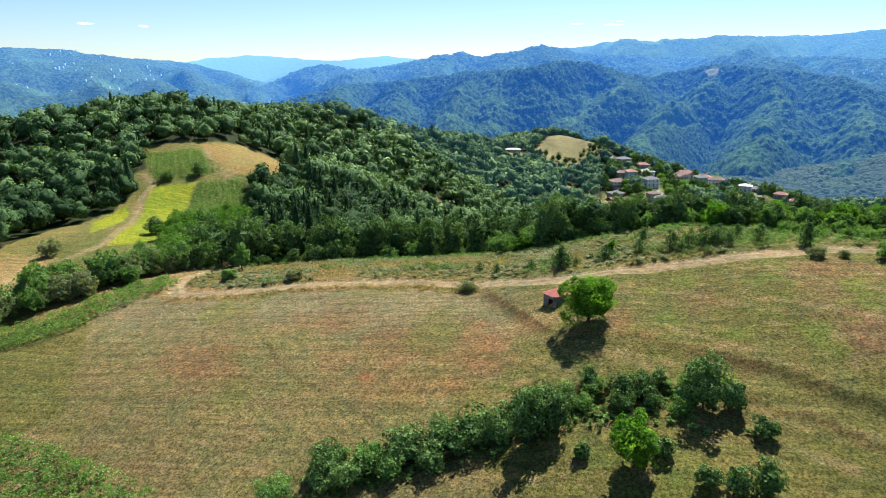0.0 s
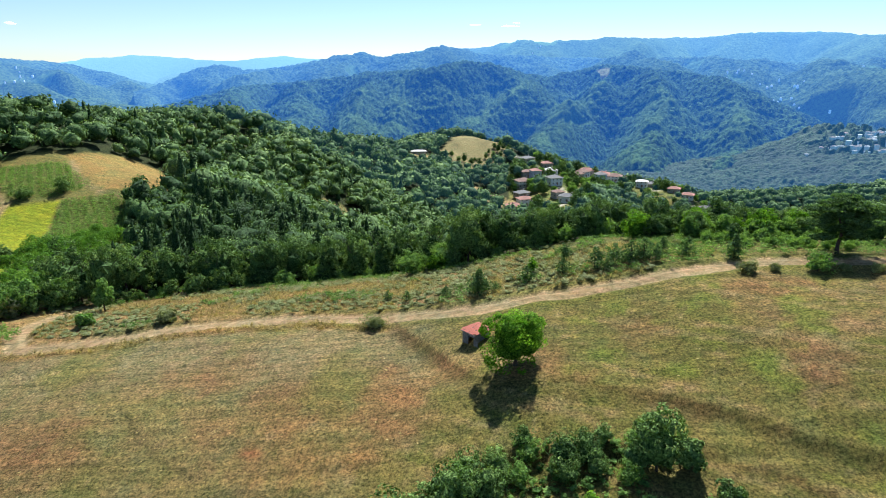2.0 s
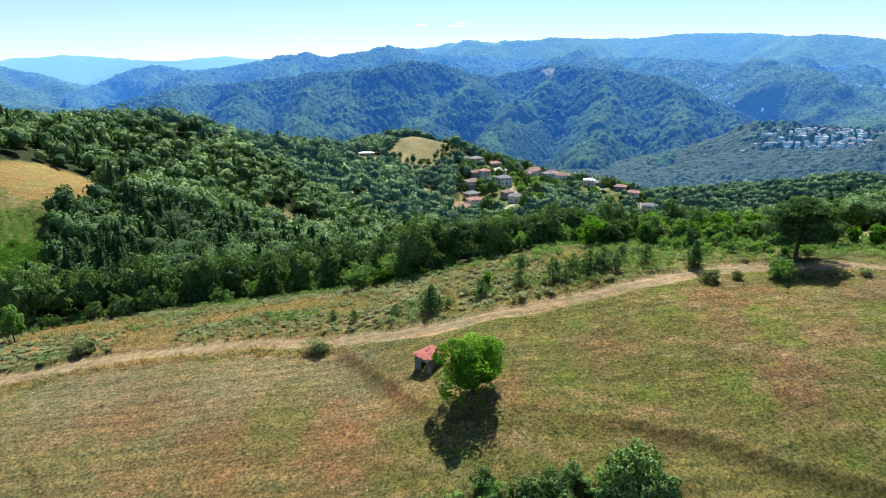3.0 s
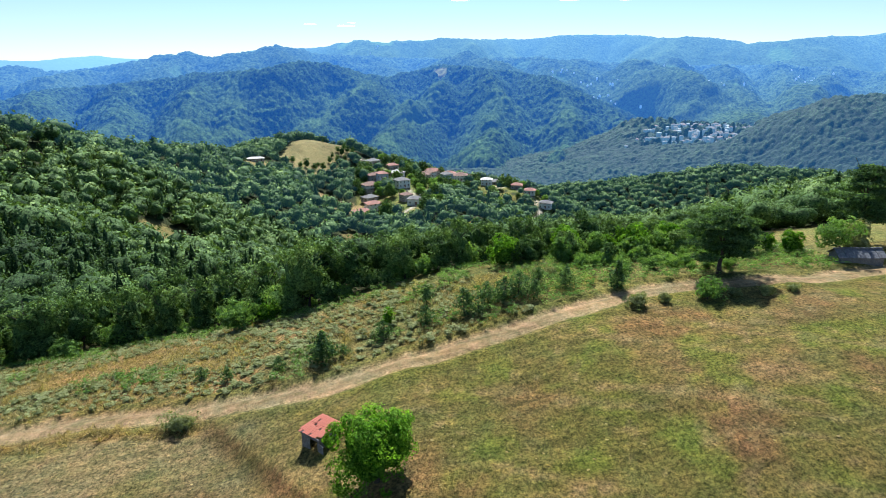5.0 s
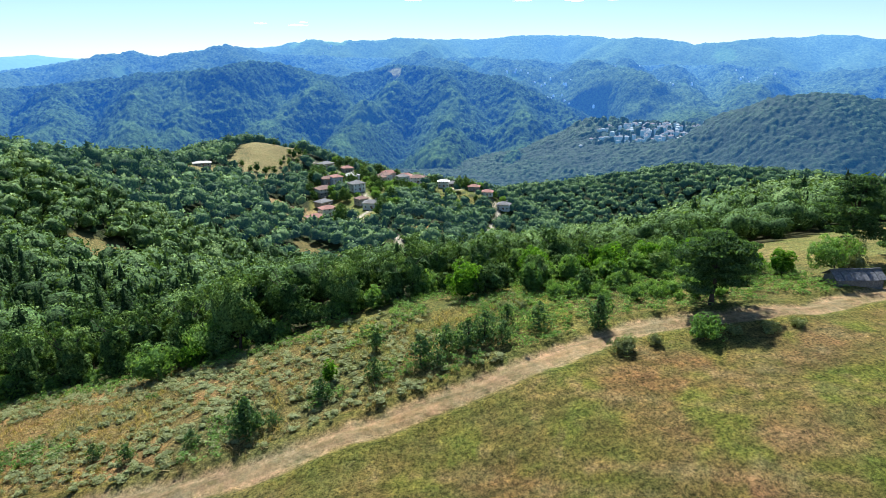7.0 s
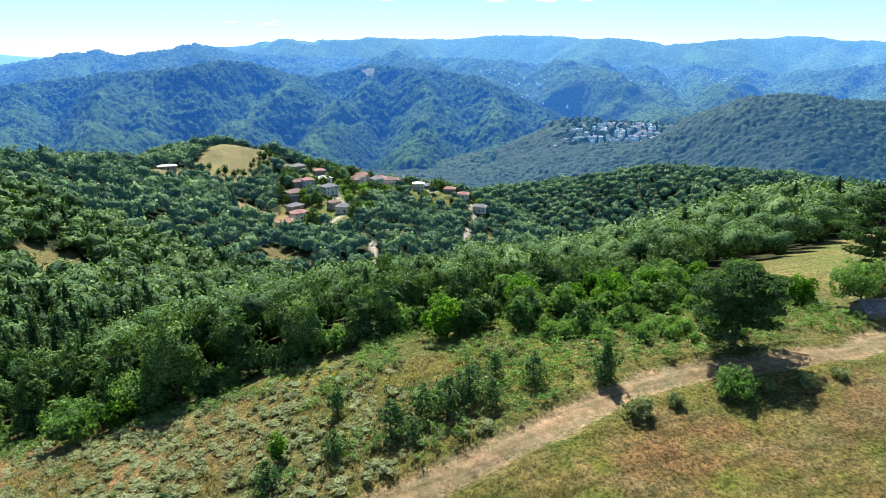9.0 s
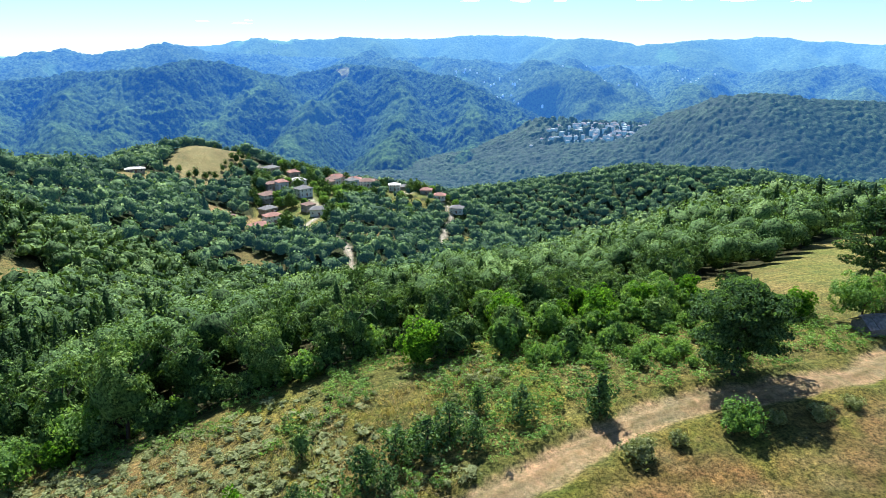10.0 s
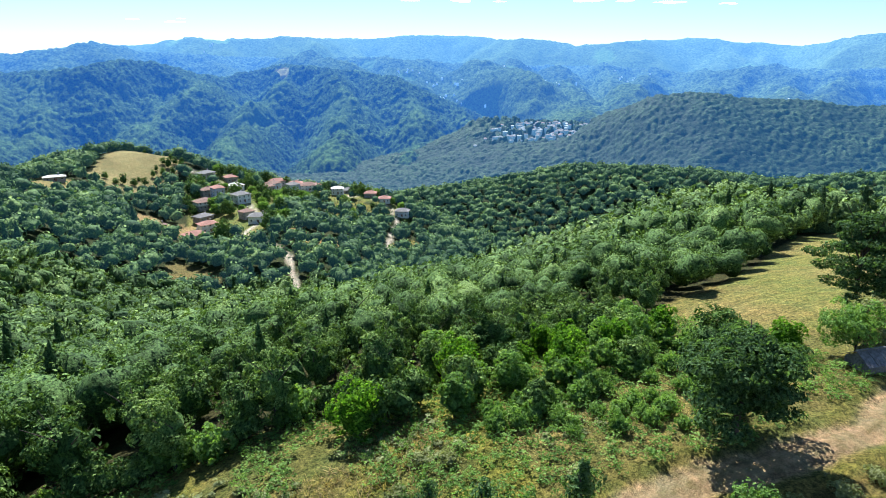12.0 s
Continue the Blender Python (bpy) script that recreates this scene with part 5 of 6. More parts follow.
# thicket of young broadleaf growth north of the pine
THICKET = [bush(rng, "thicket_bush", h, w, mat, "fresh green bush of the thicket by the woods", "bush", 620, 0.2, group="bushes of the thicket") for h, w, mat in ((3.4, 3.2, FERN), (2.6, 2.8, FERN), (4.2, 3.0, BRIGHT), (3.0, 3.4, OAK), (1.6, 2.6, FERN))]
spots = [(38.5, 97), (42, 94.5), (45.5, 99), (36, 101), (50, 95)]
for ob, (x, y) in zip(THICKET, spots):
    stand(ob, x, y)
tx, ty = scatter(35, 57, 88, 108, 2.5, rng)
for x, y in zip(tx, ty):
    if y > 93 - 0.5 * (x < 44) * (x - 40) and y < 104 + 0.1 * x and not inside(MEADOW, np.array([x]), np.array([y]))[0] and x - y < -30 - 0.15 * (x - 35):
        put(THICKET, x, y, rng, 0.75 + 0.015 * (y - 90), 0.3)
stand(old_pine(rng, 7.2, 7.0, 2.1, "dark green grown pine beside the dirt track"), 45.8, 82.6, 40)
stand(bush(rng, "broadleaf_tree", 4.6, 5.6, OAK, "round-crowned leafy tree behind the pine", "tree", 1500, 0.2), 56.0, 92.0)
stand(bush(rng, "bush", 2.9, 3.4, BRIGHT, "light green bush at the meadow's edge", "bush", 800, 0.19), 62.4, 90.6)
stand(bush(rng, "bush", 2.6, 2.4, BRIGHT, "light green bush at the meadow's edge", "bush", 600, 0.19), 59.8, 91.6)
stand(tree("hazel", crown(rng, 4.8, 2.9, 1.3, 11, 3800, 0.13), FERN, trunk_mesh(rng, 4.4, 0.1, 6, BARK, 0.5), "pale green hazel overhanging an old barn", "tree"), 66.0, 86.8)
stand(bush(rng, "hazel", 4.2, 4.2, SAGE, "grey-green hazel beside an old barn", "tree", 1100, 0.2), 69.6, 88.0)
stand(old_pine(rng, 10.4, 7.2, 3.2, "tall dark pine at the edge of the meadow"), 74.7, 92.0, 200)
stand(old_pine(rng, 6.0, 5.0, 1.2, "dark pine behind an old barn"), 82.0, 91.0, 90)
stand(fir(rng, "young_pine", 4.5, 4.6, "dark bushy pine below a tall one", "pine", 1000, 0.22), 92.5, 97.0)

# acacias and bushes down the western side
for x, y, h, w, mat, label in ((-73, 79, 5.2, 4.4, FERN, "light green acacia in the field hedge"), (-71, 82.5, 4.6, 4.0, FERN, "light green acacia in the field hedge"), (-76, 76, 5.0, 4.6, FERN, "light green acacia in the field hedge"), (-69, 86, 4.2, 4.2, OAK, "dark green bush in the field hedge"), (-67, 90, 4.4, 4.6, SAGE, "grey-green bush in the field hedge"), (-64, 94, 3.6, 4.0, OAK, "dark green bush in the field hedge"), (-76.5, 68, 4.2, 5.2, SAGE, "grey-green bush in the field hedge"), (-80, 63, 4.0, 5.0, SAGE, "grey-green bush in the field hedge"), (-78, 72, 3.4, 4.0, OAK, "dark green bush in the field hedge"), (-66, 84, 2.4, 3.0, FERN, "light green bush in the field hedge"),
                               (-51.5, 93.6, 5.2, 2.4, FERN, "slim light green poplar at the field corner"), (-49.5, 85.4, 1.6, 2.0, FERN, "fresh green bush beside the dirt track"), (-38, 84.6, 1.4, 2.2, SAGE, "grey-green bush beside the dirt track"), (-103, 108, 3.2, 4.0, SAGE, "leaning wild pear on the pasture"), (-93.5, 130, 3.4, 4.6, OAK, "round fruit tree below the yellow field"), (-111.5, 181, 4.2, 4.6, OAK, "dark fruit tree between the vineyards"), (-94, 189.5, 5.0, 4.4, PINE, "dark small tree beside the brown field"), (-119, 174.5, 2.6, 4.0, OAK, "dark bushes between the vineyards")):
    stand(bush(rng, "field_tree", h * 1.1, w * 1.2, mat, label, "tree", 900, 0.24), x, y, rng.uniform(0, 360))
SIDE = [(-84, 58), (-78, 66), (-74, 73), (-70.5, 81), (-68, 88), (-63, 95), (-58, 101)]
kinds = [bush(rng, "hedge_tree", h, w, mat, label, "tree", 620, 0.24, group="trees of the field hedge") for h, w, mat, label in ((4.6, 4.6, FERN, "light green acacia in the field hedge"), (3.6, 4.4, OAK, "dark green bush in the field hedge"), (3.2, 4.2, SAGE, "grey-green bush in the field hedge"), (5.4, 4.2, FERN, "light green acacia in the field hedge"))]
for ob, (x, y) in zip(kinds, ((-82, 61), (-76, 70), (-71.5, 78), (-66, 92))):
    stand(ob, x, y)
for k in range(64):
    f = k / 63 * (len(SIDE) - 1.001)
    (ax, ay), (bx, by) = SIDE[int(f)], SIDE[int(f) + 1]
    q = f - int(f)
    put(kinds, ax + (bx - ax) * q + rng.normal(0, 1.8) - 1.4, ay + (by - ay) * q + rng.normal(0, 1.2), rng, 1.0, 0.28)
ACACIA = [tree("acacia_tree", crown(rng, h, 3.6, 0.5, 15, 1100, 0.24), GROVE_LEAF, trunk_mesh(rng, h, 0.14, 4, BARK), "bright green acacia in a grove below the vineyard", "tree", "acacias of the grove") for h in (6.6, 7.4, 6.0)]
for ob, (x, y) in zip(ACACIA, ((-74, 118), (-80, 126), (-70, 110))):
    stand(ob, x, y)
GROVE = [(-95, 138), (-90, 160), (-84, 160), (-66, 120), (-64, 106), (-70, 104), (-80, 112), (-87, 122)]
ax, ay = scatter(-97, -62, 102, 162, 3.5, rng)
for x, y in zip(ax, ay):
    if inside(GROVE, np.array([x]), np.array([y]))[0]:
        put(ACACIA, x, y, rng, 0.62, 0.2)

# low growth that closes the edge of the woods
EDGE = [bush(rng, "edge_bush", h, w, mat, label, "bush", 300, 0.24, False, "bushes along the woods' edge") for h, w, mat, label in ((3.0, 3.2, OAK, "dark green bush closing the woods' edge"), (2.3, 3.0, FERN, "fresh green bush closing the woods' edge"), (3.6, 3.0, OAK, "dark green bush closing the woods' edge"))]
for ob, x in zip(EDGE, (-40, -20, 0)):
    stand(ob, x, float(np.interp(x, EDGE_X, EDGE_Y)) - 0.4)
for x in np.arange(-58, 34, 1.7):
    put(EDGE[:1] + EDGE[2:] if rng.uniform() < 0.7 else EDGE[1:2], x + rng.normal(0, 0.4), float(np.interp(x, EDGE_X, EDGE_Y)) + rng.uniform(-0.6, 1.6), rng, 0.95, 0.3)

tx, ty = scatter(33, 49, 83.5, 93.5, 1.75, rng)
for x, y in zip(tx, ty):
    if math.hypot(x - 45.8, y - 82.6) > 1.6 and y > 91.5 - 0.6 * (x - 33) and rng.uniform() < 0.85:
        put(EDGE[1:2], x, y, rng, 0.42 + 0.02 * (y - 84), 0.3)

# scrub, bracken, straw and vines, uncounted
DOME = []
for _ in range(6):
    body = puff(rng, 0.5, 0.0, 6, 3, 6)
    DOME.append(both((body[0] * 0.72, body[1], body[2] + 0.1, body[3]), crown(rng, 1.0, 0.52, 0.03, 6, 52, 0.075)))
FROND = [crown(rng, 1.0, 0.5, 0.1, 5, 46, 0.08) for _ in range(4)]
TUFT = []
for _ in range(5):
    foot = np.stack([rng.uniform(-0.5, 0.5, 34), rng.uniform(-0.5, 0.5, 34), np.zeros(34)], 1)
    tip = foot + np.stack([rng.normal(0, 0.3, 34), rng.normal(-0.1, 0.3, 34), rng.uniform(0.35, 1.0, 34)], 1)
    aside = np.stack([rng.normal(0, 0.022, 34), rng.normal(0, 0.012, 34), np.zeros(34)], 1)
    v = np.stack([foot - aside, foot + aside, tip + aside * 0.4, tip - aside * 0.4], 1).reshape(-1, 3)
    TUFT.append((v, np.arange(136).reshape(-1, 4), np.repeat(rng.uniform(0.3, 0.9, 34), 4), np.tile((0.0, -0.2, 1.0), (136, 1))))
x, y = scatter(-64, 64, 76, 116, 0.86, rng)
off = near_line(TRACK, x, y)
edge = np.interp(x, EDGE_X, EDGE_Y)
bank = (off > 2.0) & (y > np.interp(x, [p[0] for p in TRACK[4:]], [p[1] for p in TRACK[4:]])) & (y < edge) & (x > -60)
patch = rough(x, y, 5, 101)
bare = rough(x, y, 8, 107)
lush = np.clip((x - 5) / 25, 0, 1) * 0.9 + rough(x, y, 7, 103) + np.clip((y - edge + 6) / 6, 0, 1)
sage = bank & (patch > -0.55) & (bare < 0.3) & (lush < 0.7) & (rng.uniform(0, 1, len(x)) < 0.72)
n = np.flatnonzero(sage)
carpet("scrub", "grey-green low scrub on the bank", "scrub", x[n], y[n], rng.uniform(0.3, 0.7, len(n)), rng.uniform(0.75, 1.9, len(n)), DOME, SAGE, rng, 0.16)
n = np.flatnonzero(bank & (((lush > 0.3) & (bare < 0.3) & (rough(x, y, 3.2, 119) > -0.15)) | ((x > 24) & (y > 84) & (rough(x, y, 2.5, 121) > -0.6)) | (near_line([(-30, 110.2), (-21, 110.6), (-14, 108.8)], x, y) < 2.0)))
carpet("bracken", "fresh green bracken on the bank", "bracken", x[n], y[n], rng.uniform(0.4, 0.95, len(n)), rng.uniform(0.8, 1.6, len(n)), FROND, FERN, rng, 0.22)
strip = (off > 1.7) & (off < 3.6) & (y < np.interp(x, [p[0] for p in TRACK[4:]], [p[1] for p in TRACK[4:]])) & (x < -8) & (x > -55)
n = np.flatnonzero(strip | (bank & ((patch < 0.05) | (bare > 0.15)) & (lush < 0.6)))
carpet("dry_grass", "straw-coloured dry grass on the bank", "grass", x[n], y[n], rng.uniform(0.3, 0.6, len(n)), rng.uniform(0.7, 1.3, len(n)), TUFT, STRAW, rng, 0.15, True)
x, y = scatter(-84, -30, 36, 86, 0.8, rng)
d = near_line([(-80, 58), (-69, 63.5), (-65, 69), (-62.5, 77), (-60.5, 82)], x, y)
low = near_line([(-58, 44), (-50, 42.2), (-42, 39.8), (-34, 37)], x, y)
n = np.flatnonzero((d < 3.4) | (low < 3.2))
carpet("bracken", "thick bright green bracken hedging the meadow", "bracken", x[n], y[n], rng.uniform(0.8, 1.5, len(n)), rng.uniform(1.0, 1.7, len(n)), FROND, FERN, rng, 0.14)
x, y = scatter(-140, -85, 140, 205, 0.75, rng)
row = np.abs(((x * 0.84 + y * 0.54) / 2.4) % 1 - 0.5) < 0.36
n = np.flatnonzero(row & (inside(LOWER_VINES, x, y) | inside(UPPER_VINES, x, y)))
carpet("vines", "green rows of vines on the hillside", "vineyard", x[n], y[n], rng.uniform(0.6, 1.0, len(n)), rng.uniform(0.9, 1.3, len(n)), FROND, FERN, rng, 0.1)
x, y = scatter(-24, 30, 38, 60, 0.9, rng)
d = near_line([(-18, 42.6), (-12, 45), (-4, 47.5), (3, 50.5), (9, 50.2), (16.5, 49.6)], x, y)
n = np.flatnonzero((d < 2.8) & (rough(x, y, 3, 111) > -0.25))
carpet("scrub", "rough growth at the foot of the hedge", "scrub", x[n], y[n], rng.uniform(0.3, 0.9, len(n)), rng.uniform(0.7, 1.4, len(n)), DOME, FERN, rng, 0.25)
# wisps of hay left on the mown meadow
x, y = scatter(-62, 66, 30, 80, 1.0, rng)
meadow = inside(MOWN, x, y) & (near_line(TRACK, x, y) > 1.8)
for line, _, wide in BANKS:
    meadow &= near_line(line, x, y) > 1.5 * wide
n = np.flatnonzero(meadow & (rough(x, y, 7, 131) - 0.006 * x > 0.12) & (rng.uniform(0, 1, len(x)) < 0.5))
WISP = [puff(rng, 0.5, 0.0, 7, 3, 6) for _ in range(4)]
carpet("hay", "small pale wisps of hay on the mown meadow", "hay", x[n], y[n], rng.uniform(0.04, 0.10, len(n)), rng.uniform(0.15, 0.42, len(n)), WISP, STRAW, rng, 0.2)

# scattered trees on the dry hilltop above the village
HILL_TREES = [bush(rng, "hill_tree", h, w, OAK, "dark green tree on the dry hilltop", "tree", 260, 0.5, False, "trees of the dry hilltop") for h, w in ((7, 6), (5, 5), (9, 6.5))]
for ob, (x, y) in zip(HILL_TREES, ((38, 596), (46, 604), (44, 612))):
    stand(ob, x, y)
for x, y, s in ((31, 590, 0.8), (34, 602, 0.6), (41, 618, 0.9), (50, 622, 1.0), (48, 632, 0.9), (55, 628, 1.1), (53, 612, 0.9), (20, 575, 0.6), (24, 568, 1.0), (16, 560, 1.1), (10, 556, 1.0), (5, 552, 1.1), (-2, 560, 0.9), (28, 640, 0.5)):
    put(HILL_TREES, x, y, rng, s)

# gardens of the village
GARDEN = [bush(rng, "garden_tree", h, w, mat, label, "tree", 190, 0.68, False, "trees of the village gardens") for h, w, mat, label in ((6.5, 6.5, OAK, "round dark green tree among village houses"), (5.0, 6.0, FERN, "bright green fruit tree in a village garden"), (8.0, 6.5, OAK, "round dark green tree among village houses"), (4.0, 5.0, FERN, "bright green fruit tree in a village garden"))]
for ob, (x, y) in zip(GARDEN, ((66, 500), (100, 520), (110, 540), (60, 452))):
    stand(ob, x, y)
gx, gy = scatter(38, 224, 425, 618, 8.0, rng)
for x, y in zip(gx, gy):
    spot = (np.array([x]), np.array([y]))
    if inside(VILLAGE, *spot)[0] and min(near_line(line, *spot)[0] for line in (VILLAGE_ROAD, VALLEY_ROAD, MAIN_STREET, HILL_PATH)) > 5.5 and rough(spot[0], spot[1], 18, 84)[0] > -0.28 and open_view(*spot)[0]:
        put(GARDEN, x, y, rng, 1.25, 0.3)
gx, gy = scatter(112, 198, 468, 546, 11.0, rng)
for x, y in zip(gx, gy):
    if inside(TERRACES, np.array([x]), np.array([y]))[0] and rng.uniform() < 0.5:
        put(GARDEN, x, y, rng, 1.1, 0.3)

# ---- the hut, the old barn, the village and the town ----
PLANK = plain("weathered_planks", (0.19, 0.18, 0.165), 0.9, 0.15, 0.45, 0.5, 0.02)
# near black: painted shade inside the hut, and the car's tyres
DARK = plain("inside_shade_and_tyre", (0.02, 0.018, 0.016), 0.9, 0.3, 0.3, 0.2, 0.01)
HUT_TILE = plain("clay_tiles", (0.52, 0.18, 0.12), 0.8, 0.25, 0.4, 0.5, 0.02)
TILE = plain("village_clay_tiles", (0.40, 0.20, 0.15), 0.85, 0.6, 0.4, 0.5, 0.04)
OLD_TILE = plain("old_clay_tiles", (0.27, 0.165, 0.125), 0.85, 0.6, 0.4, 0.5, 0.05)
GREY_ROOF = plain("grey_roofing", (0.20, 0.19, 0.18), 0.8, 0.8, 0.35, 0.4, 0.04)
PALE_ROOF = plain("pale_sheet_roof", (0.62, 0.58, 0.50), 0.7, 0.9, 0.2, 0.3, 0.03)
PLASTER = plain("whitewashed_plaster", (0.80, 0.79, 0.76), 0.9, 0.8, 0.15, 0.3, 0.03)
CREAM = plain("cream_plaster", (0.76, 0.74, 0.68), 0.9, 0.8, 0.2, 0.3, 0.03)
STONE = plain("rubble_stone", (0.36, 0.33, 0.29), 0.95, 0.5, 0.4, 0.8, 0.06)
BLUE = plain("blue_grey_plaster", (0.50, 0.55, 0.62), 0.9, 0.8, 0.2, 0.3, 0.03)
PANE, pt = material("window_panes")
surface(pt, (0.03, 0.035, 0.04), 0.15, specular=0.6)
IRON = plain("weathered_roof_boards", (0.155, 0.155, 0.16), 0.8, 0.3, 0.55, 0.4, 0.02)


def box(size, at=(0, 0, 0), bevel=0.0):
    """A bmesh box with its base centre at that place."""
    bm = bmesh.new()
    bmesh.ops.create_cube(bm, size=1.0, matrix=Matrix.Translation((at[0], at[1], at[2] + size[2] / 2)) @ Matrix.Diagonal((*size, 1)))
    if bevel:
        bmesh.ops.bevel(bm, geom=bm.edges, offset=bevel, segments=1, affect="EDGES")
    return bm


def finish(name, bm, mat):
    me = bpy.data.meshes.new(name)
    bm.to_mesh(me)
    bm.free()
    me.materials.append(mat)
    return me


def joined(boxes):
    """Several boxes as one bmesh."""
    bm = bmesh.new()
    for size, at in boxes:
        bmesh.ops.create_cube(bm, size=1.0, matrix=Matrix.Translation((at[0], at[1], at[2] + size[2] / 2)) @ Matrix.Diagonal((*size, 1)))
    return bm


def hut():
    """A small plank field hut with a lean-to roof of clay tiles, its door standing open."""
    base = tagged(new("hut"), "small weathered plank hut with a clay-tiled roof under a tree", "hut")
    wide, deep, low, high = 2.05, 1.85, 1.13, 1.18
    rng = np.random.default_rng(4)
    for side in range(4):
        if side == 0:  # the front with the doorway, on x = 0
            runs = [(0.0, 0.16), (0.98, deep)]
        else:
            runs = [(0.0, deep if side == 1 else wide)]
        k = 0
        for start, end in runs:
            s = start
            while s < end - 0.02:
                w = min(rng.uniform(0.15, 0.24), end - s)
                along_x = side >= 2
                top = low + (high - low) * ((s + w / 2) / wide if along_x else (0 if side == 0 else 1)) - rng.uniform(0, 0.05)
                size = (w - 0.012, 0.03, top + 0.3) if along_x else (0.03, w - 0.012, top + 0.3)
                at = (s + w / 2, 0 if side == 2 else deep, -0.3) if along_x else (0 if side == 0 else wide, s + w / 2, -0.3)
                part("plank", finish("plank", box(size, at, 0.004), PLANK), base)
                s += w
                k += 1
    part("lintel", finish("lintel", box((0.05, 0.9, 0.16), (0.0, 0.57, low - 0.32)), PLANK), base)
    # added near-black sheet and darkened floor paint shade behind the doorway
    part("back_lining", finish("back_lining", box((0.02, deep - 0.1, high - 0.2), (wide - 0.06, deep / 2, -0.25)), DARK), base)
    part("earth_floor", finish("earth_floor", box((wide - 0.1, deep - 0.1, 0.05), (wide / 2, deep / 2, -0.2)), DARK), base)
    for cx, cy in ((0.03, 0.04), (0.03, deep - 0.04), (wide - 0.03, 0.04), (wide - 0.03, deep - 0.04)):
        part("corner_post", finish("corner_post", box((0.11, 0.11, (low if cx < 1 else high) + 0.2), (cx, cy, -0.3), 0.01), PLANK), base)
    door = part("door", finish("door", box((0.03, 0.78, low - 0.35), (0, 0.39, 0), 0.004), PLANK), base, "plank door standing open", pose(-0.02, 0.16, -0.05, 0, 0, 168))
    part("door_batten", finish("door_batten", box((0.05, 0.7, 0.09), (0, 0.39, 0.5)), PLANK), door)
    # battens, then rows of half-round tiles
    rise = (high - low) / wide
    for f in (0.0, 0.35, 0.7, 1.0):
        part("roof_batten", finish("roof_batten", box((0.06, deep + 0.45, 0.06), (-0.15 + f * (wide + 0.3), deep / 2, low - 0.02 + rise * (-0.15 + f * (wide + 0.3)))), PLANK), base)
    kinds = []
    for k in range(3):
        verts, faces = [], []
        for xx, up in ((0, 0.03), (0.34, 0.0)):
            for thick in (0, 0.02):
                for s in range(5):
                    a = math.pi * s / 4
                    verts.append((xx, -0.098 * math.cos(a) * (1 - 0.06 * k), up - thick + 0.06 * math.sin(a)))
        for s in range(4):
            faces += [(s, s + 1, s + 11, s + 10), (s + 6, s + 5, s + 15, s + 16), (s + 1, s, s + 5, s + 6)]
        kinds.append(mesh("tile", verts, faces, HUT_TILE))
    for row in range(9):
        for col in range(12):
            if (row == 0 and rng.uniform() < 0.3) or rng.uniform() < 0.035:
                continue
            x0, y0 = -0.25 + row * 0.29 + rng.normal(0, 0.015), -0.1 + col * 0.195 + rng.normal(0, 0.01)
            part("tile", kinds[(row * 5 + col * 3) % 3], base, "", pose(x0, y0, low + 0.07 + rise * x0 + rng.uniform(0, 0.02), 0, -math.degrees(math.atan(rise)), rng.normal(0, 2.0)))
    base.matrix_basis = pose(1.62, 68.35, height_at(1.2, 69.0) + 0.08, 0, 0, 41)


def barn():
    """A sagging grey barn with a boarded roof."""
    base = tagged(new("barn"), "old grey plank barn with a sagging weathered roof", "barn")
    rng = np.random.default_rng(9)
    long, deep, wall, ridge = 5.2, 2.3, 1.0, 1.75
    for side in range(2):
        s = 0.0
        while s < long - 0.02:
            w = min(rng.uniform(0.22, 0.34), long - s)
            part("plank", finish("plank", box((w - 0.015, 0.04, wall + 0.4 - rng.uniform(0, 0.08)), (s + w / 2 - long / 2, (-1, 1)[side] * deep / 2, -0.4)), PLANK), base)
            s += w
        s = 0.0
        while s < deep - 0.02:
            w = min(rng.uniform(0.22, 0.34), deep - s)
            top = wall + (ridge - wall) * (1 - abs(s + w / 2 - deep / 2) / (deep / 2)) - 0.1
            part("plank", finish("plank", box((0.04, w - 0.015, top + 0.4), ((-1, 1)[side] * long / 2, s + w / 2 - deep / 2, -0.4)), PLANK), base)
            s += w
    for side in (-1, 1):
        slope = math.atan2(ridge - wall, deep / 2)
        for k in range(6):
            w = (long + 0.6) / 6
            m = Matrix.Translation((-long / 2 - 0.3 + (k + 0.5) * w, side * deep / 4 * 1.05, (wall + ridge) / 2 + 0.03 + 0.03 * math.sin(k * 1.3))) @ Matrix.Rotation(-side * slope, 4, "X")
            part("roof_sheet", finish("roof_sheet", box((w - 0.02, math.hypot(deep / 2, ridge - wall) + 0.35, 0.025), (0, 0, 0)), IRON), base, "", m)
    part("ridge_beam", finish("ridge_beam", box((long + 0.7, 0.14, 0.12), (0, 0, ridge)), PLANK), base)
    base.matrix_basis = pose(66.7, 84.9, height_at(66.7, 84.9) - 0.15, 0, 0, -14)


HOUSE_WINDOW = finish("window", joined((((0.9, 0.08, 1.2), (0, 0, 0)),)), PANE)
HOUSE_FRAME = finish("frame", joined((((1.1, 0.05, 0.12), (0, 0.01, -0.12)), ((1.1, 0.05, 0.1), (0, 0.01, 1.2)), ((0.1, 0.05, 1.2), (-0.5, 0.01, 0)), ((0.1, 0.05, 1.2), (0.5, 0.01, 0)))), PLASTER)


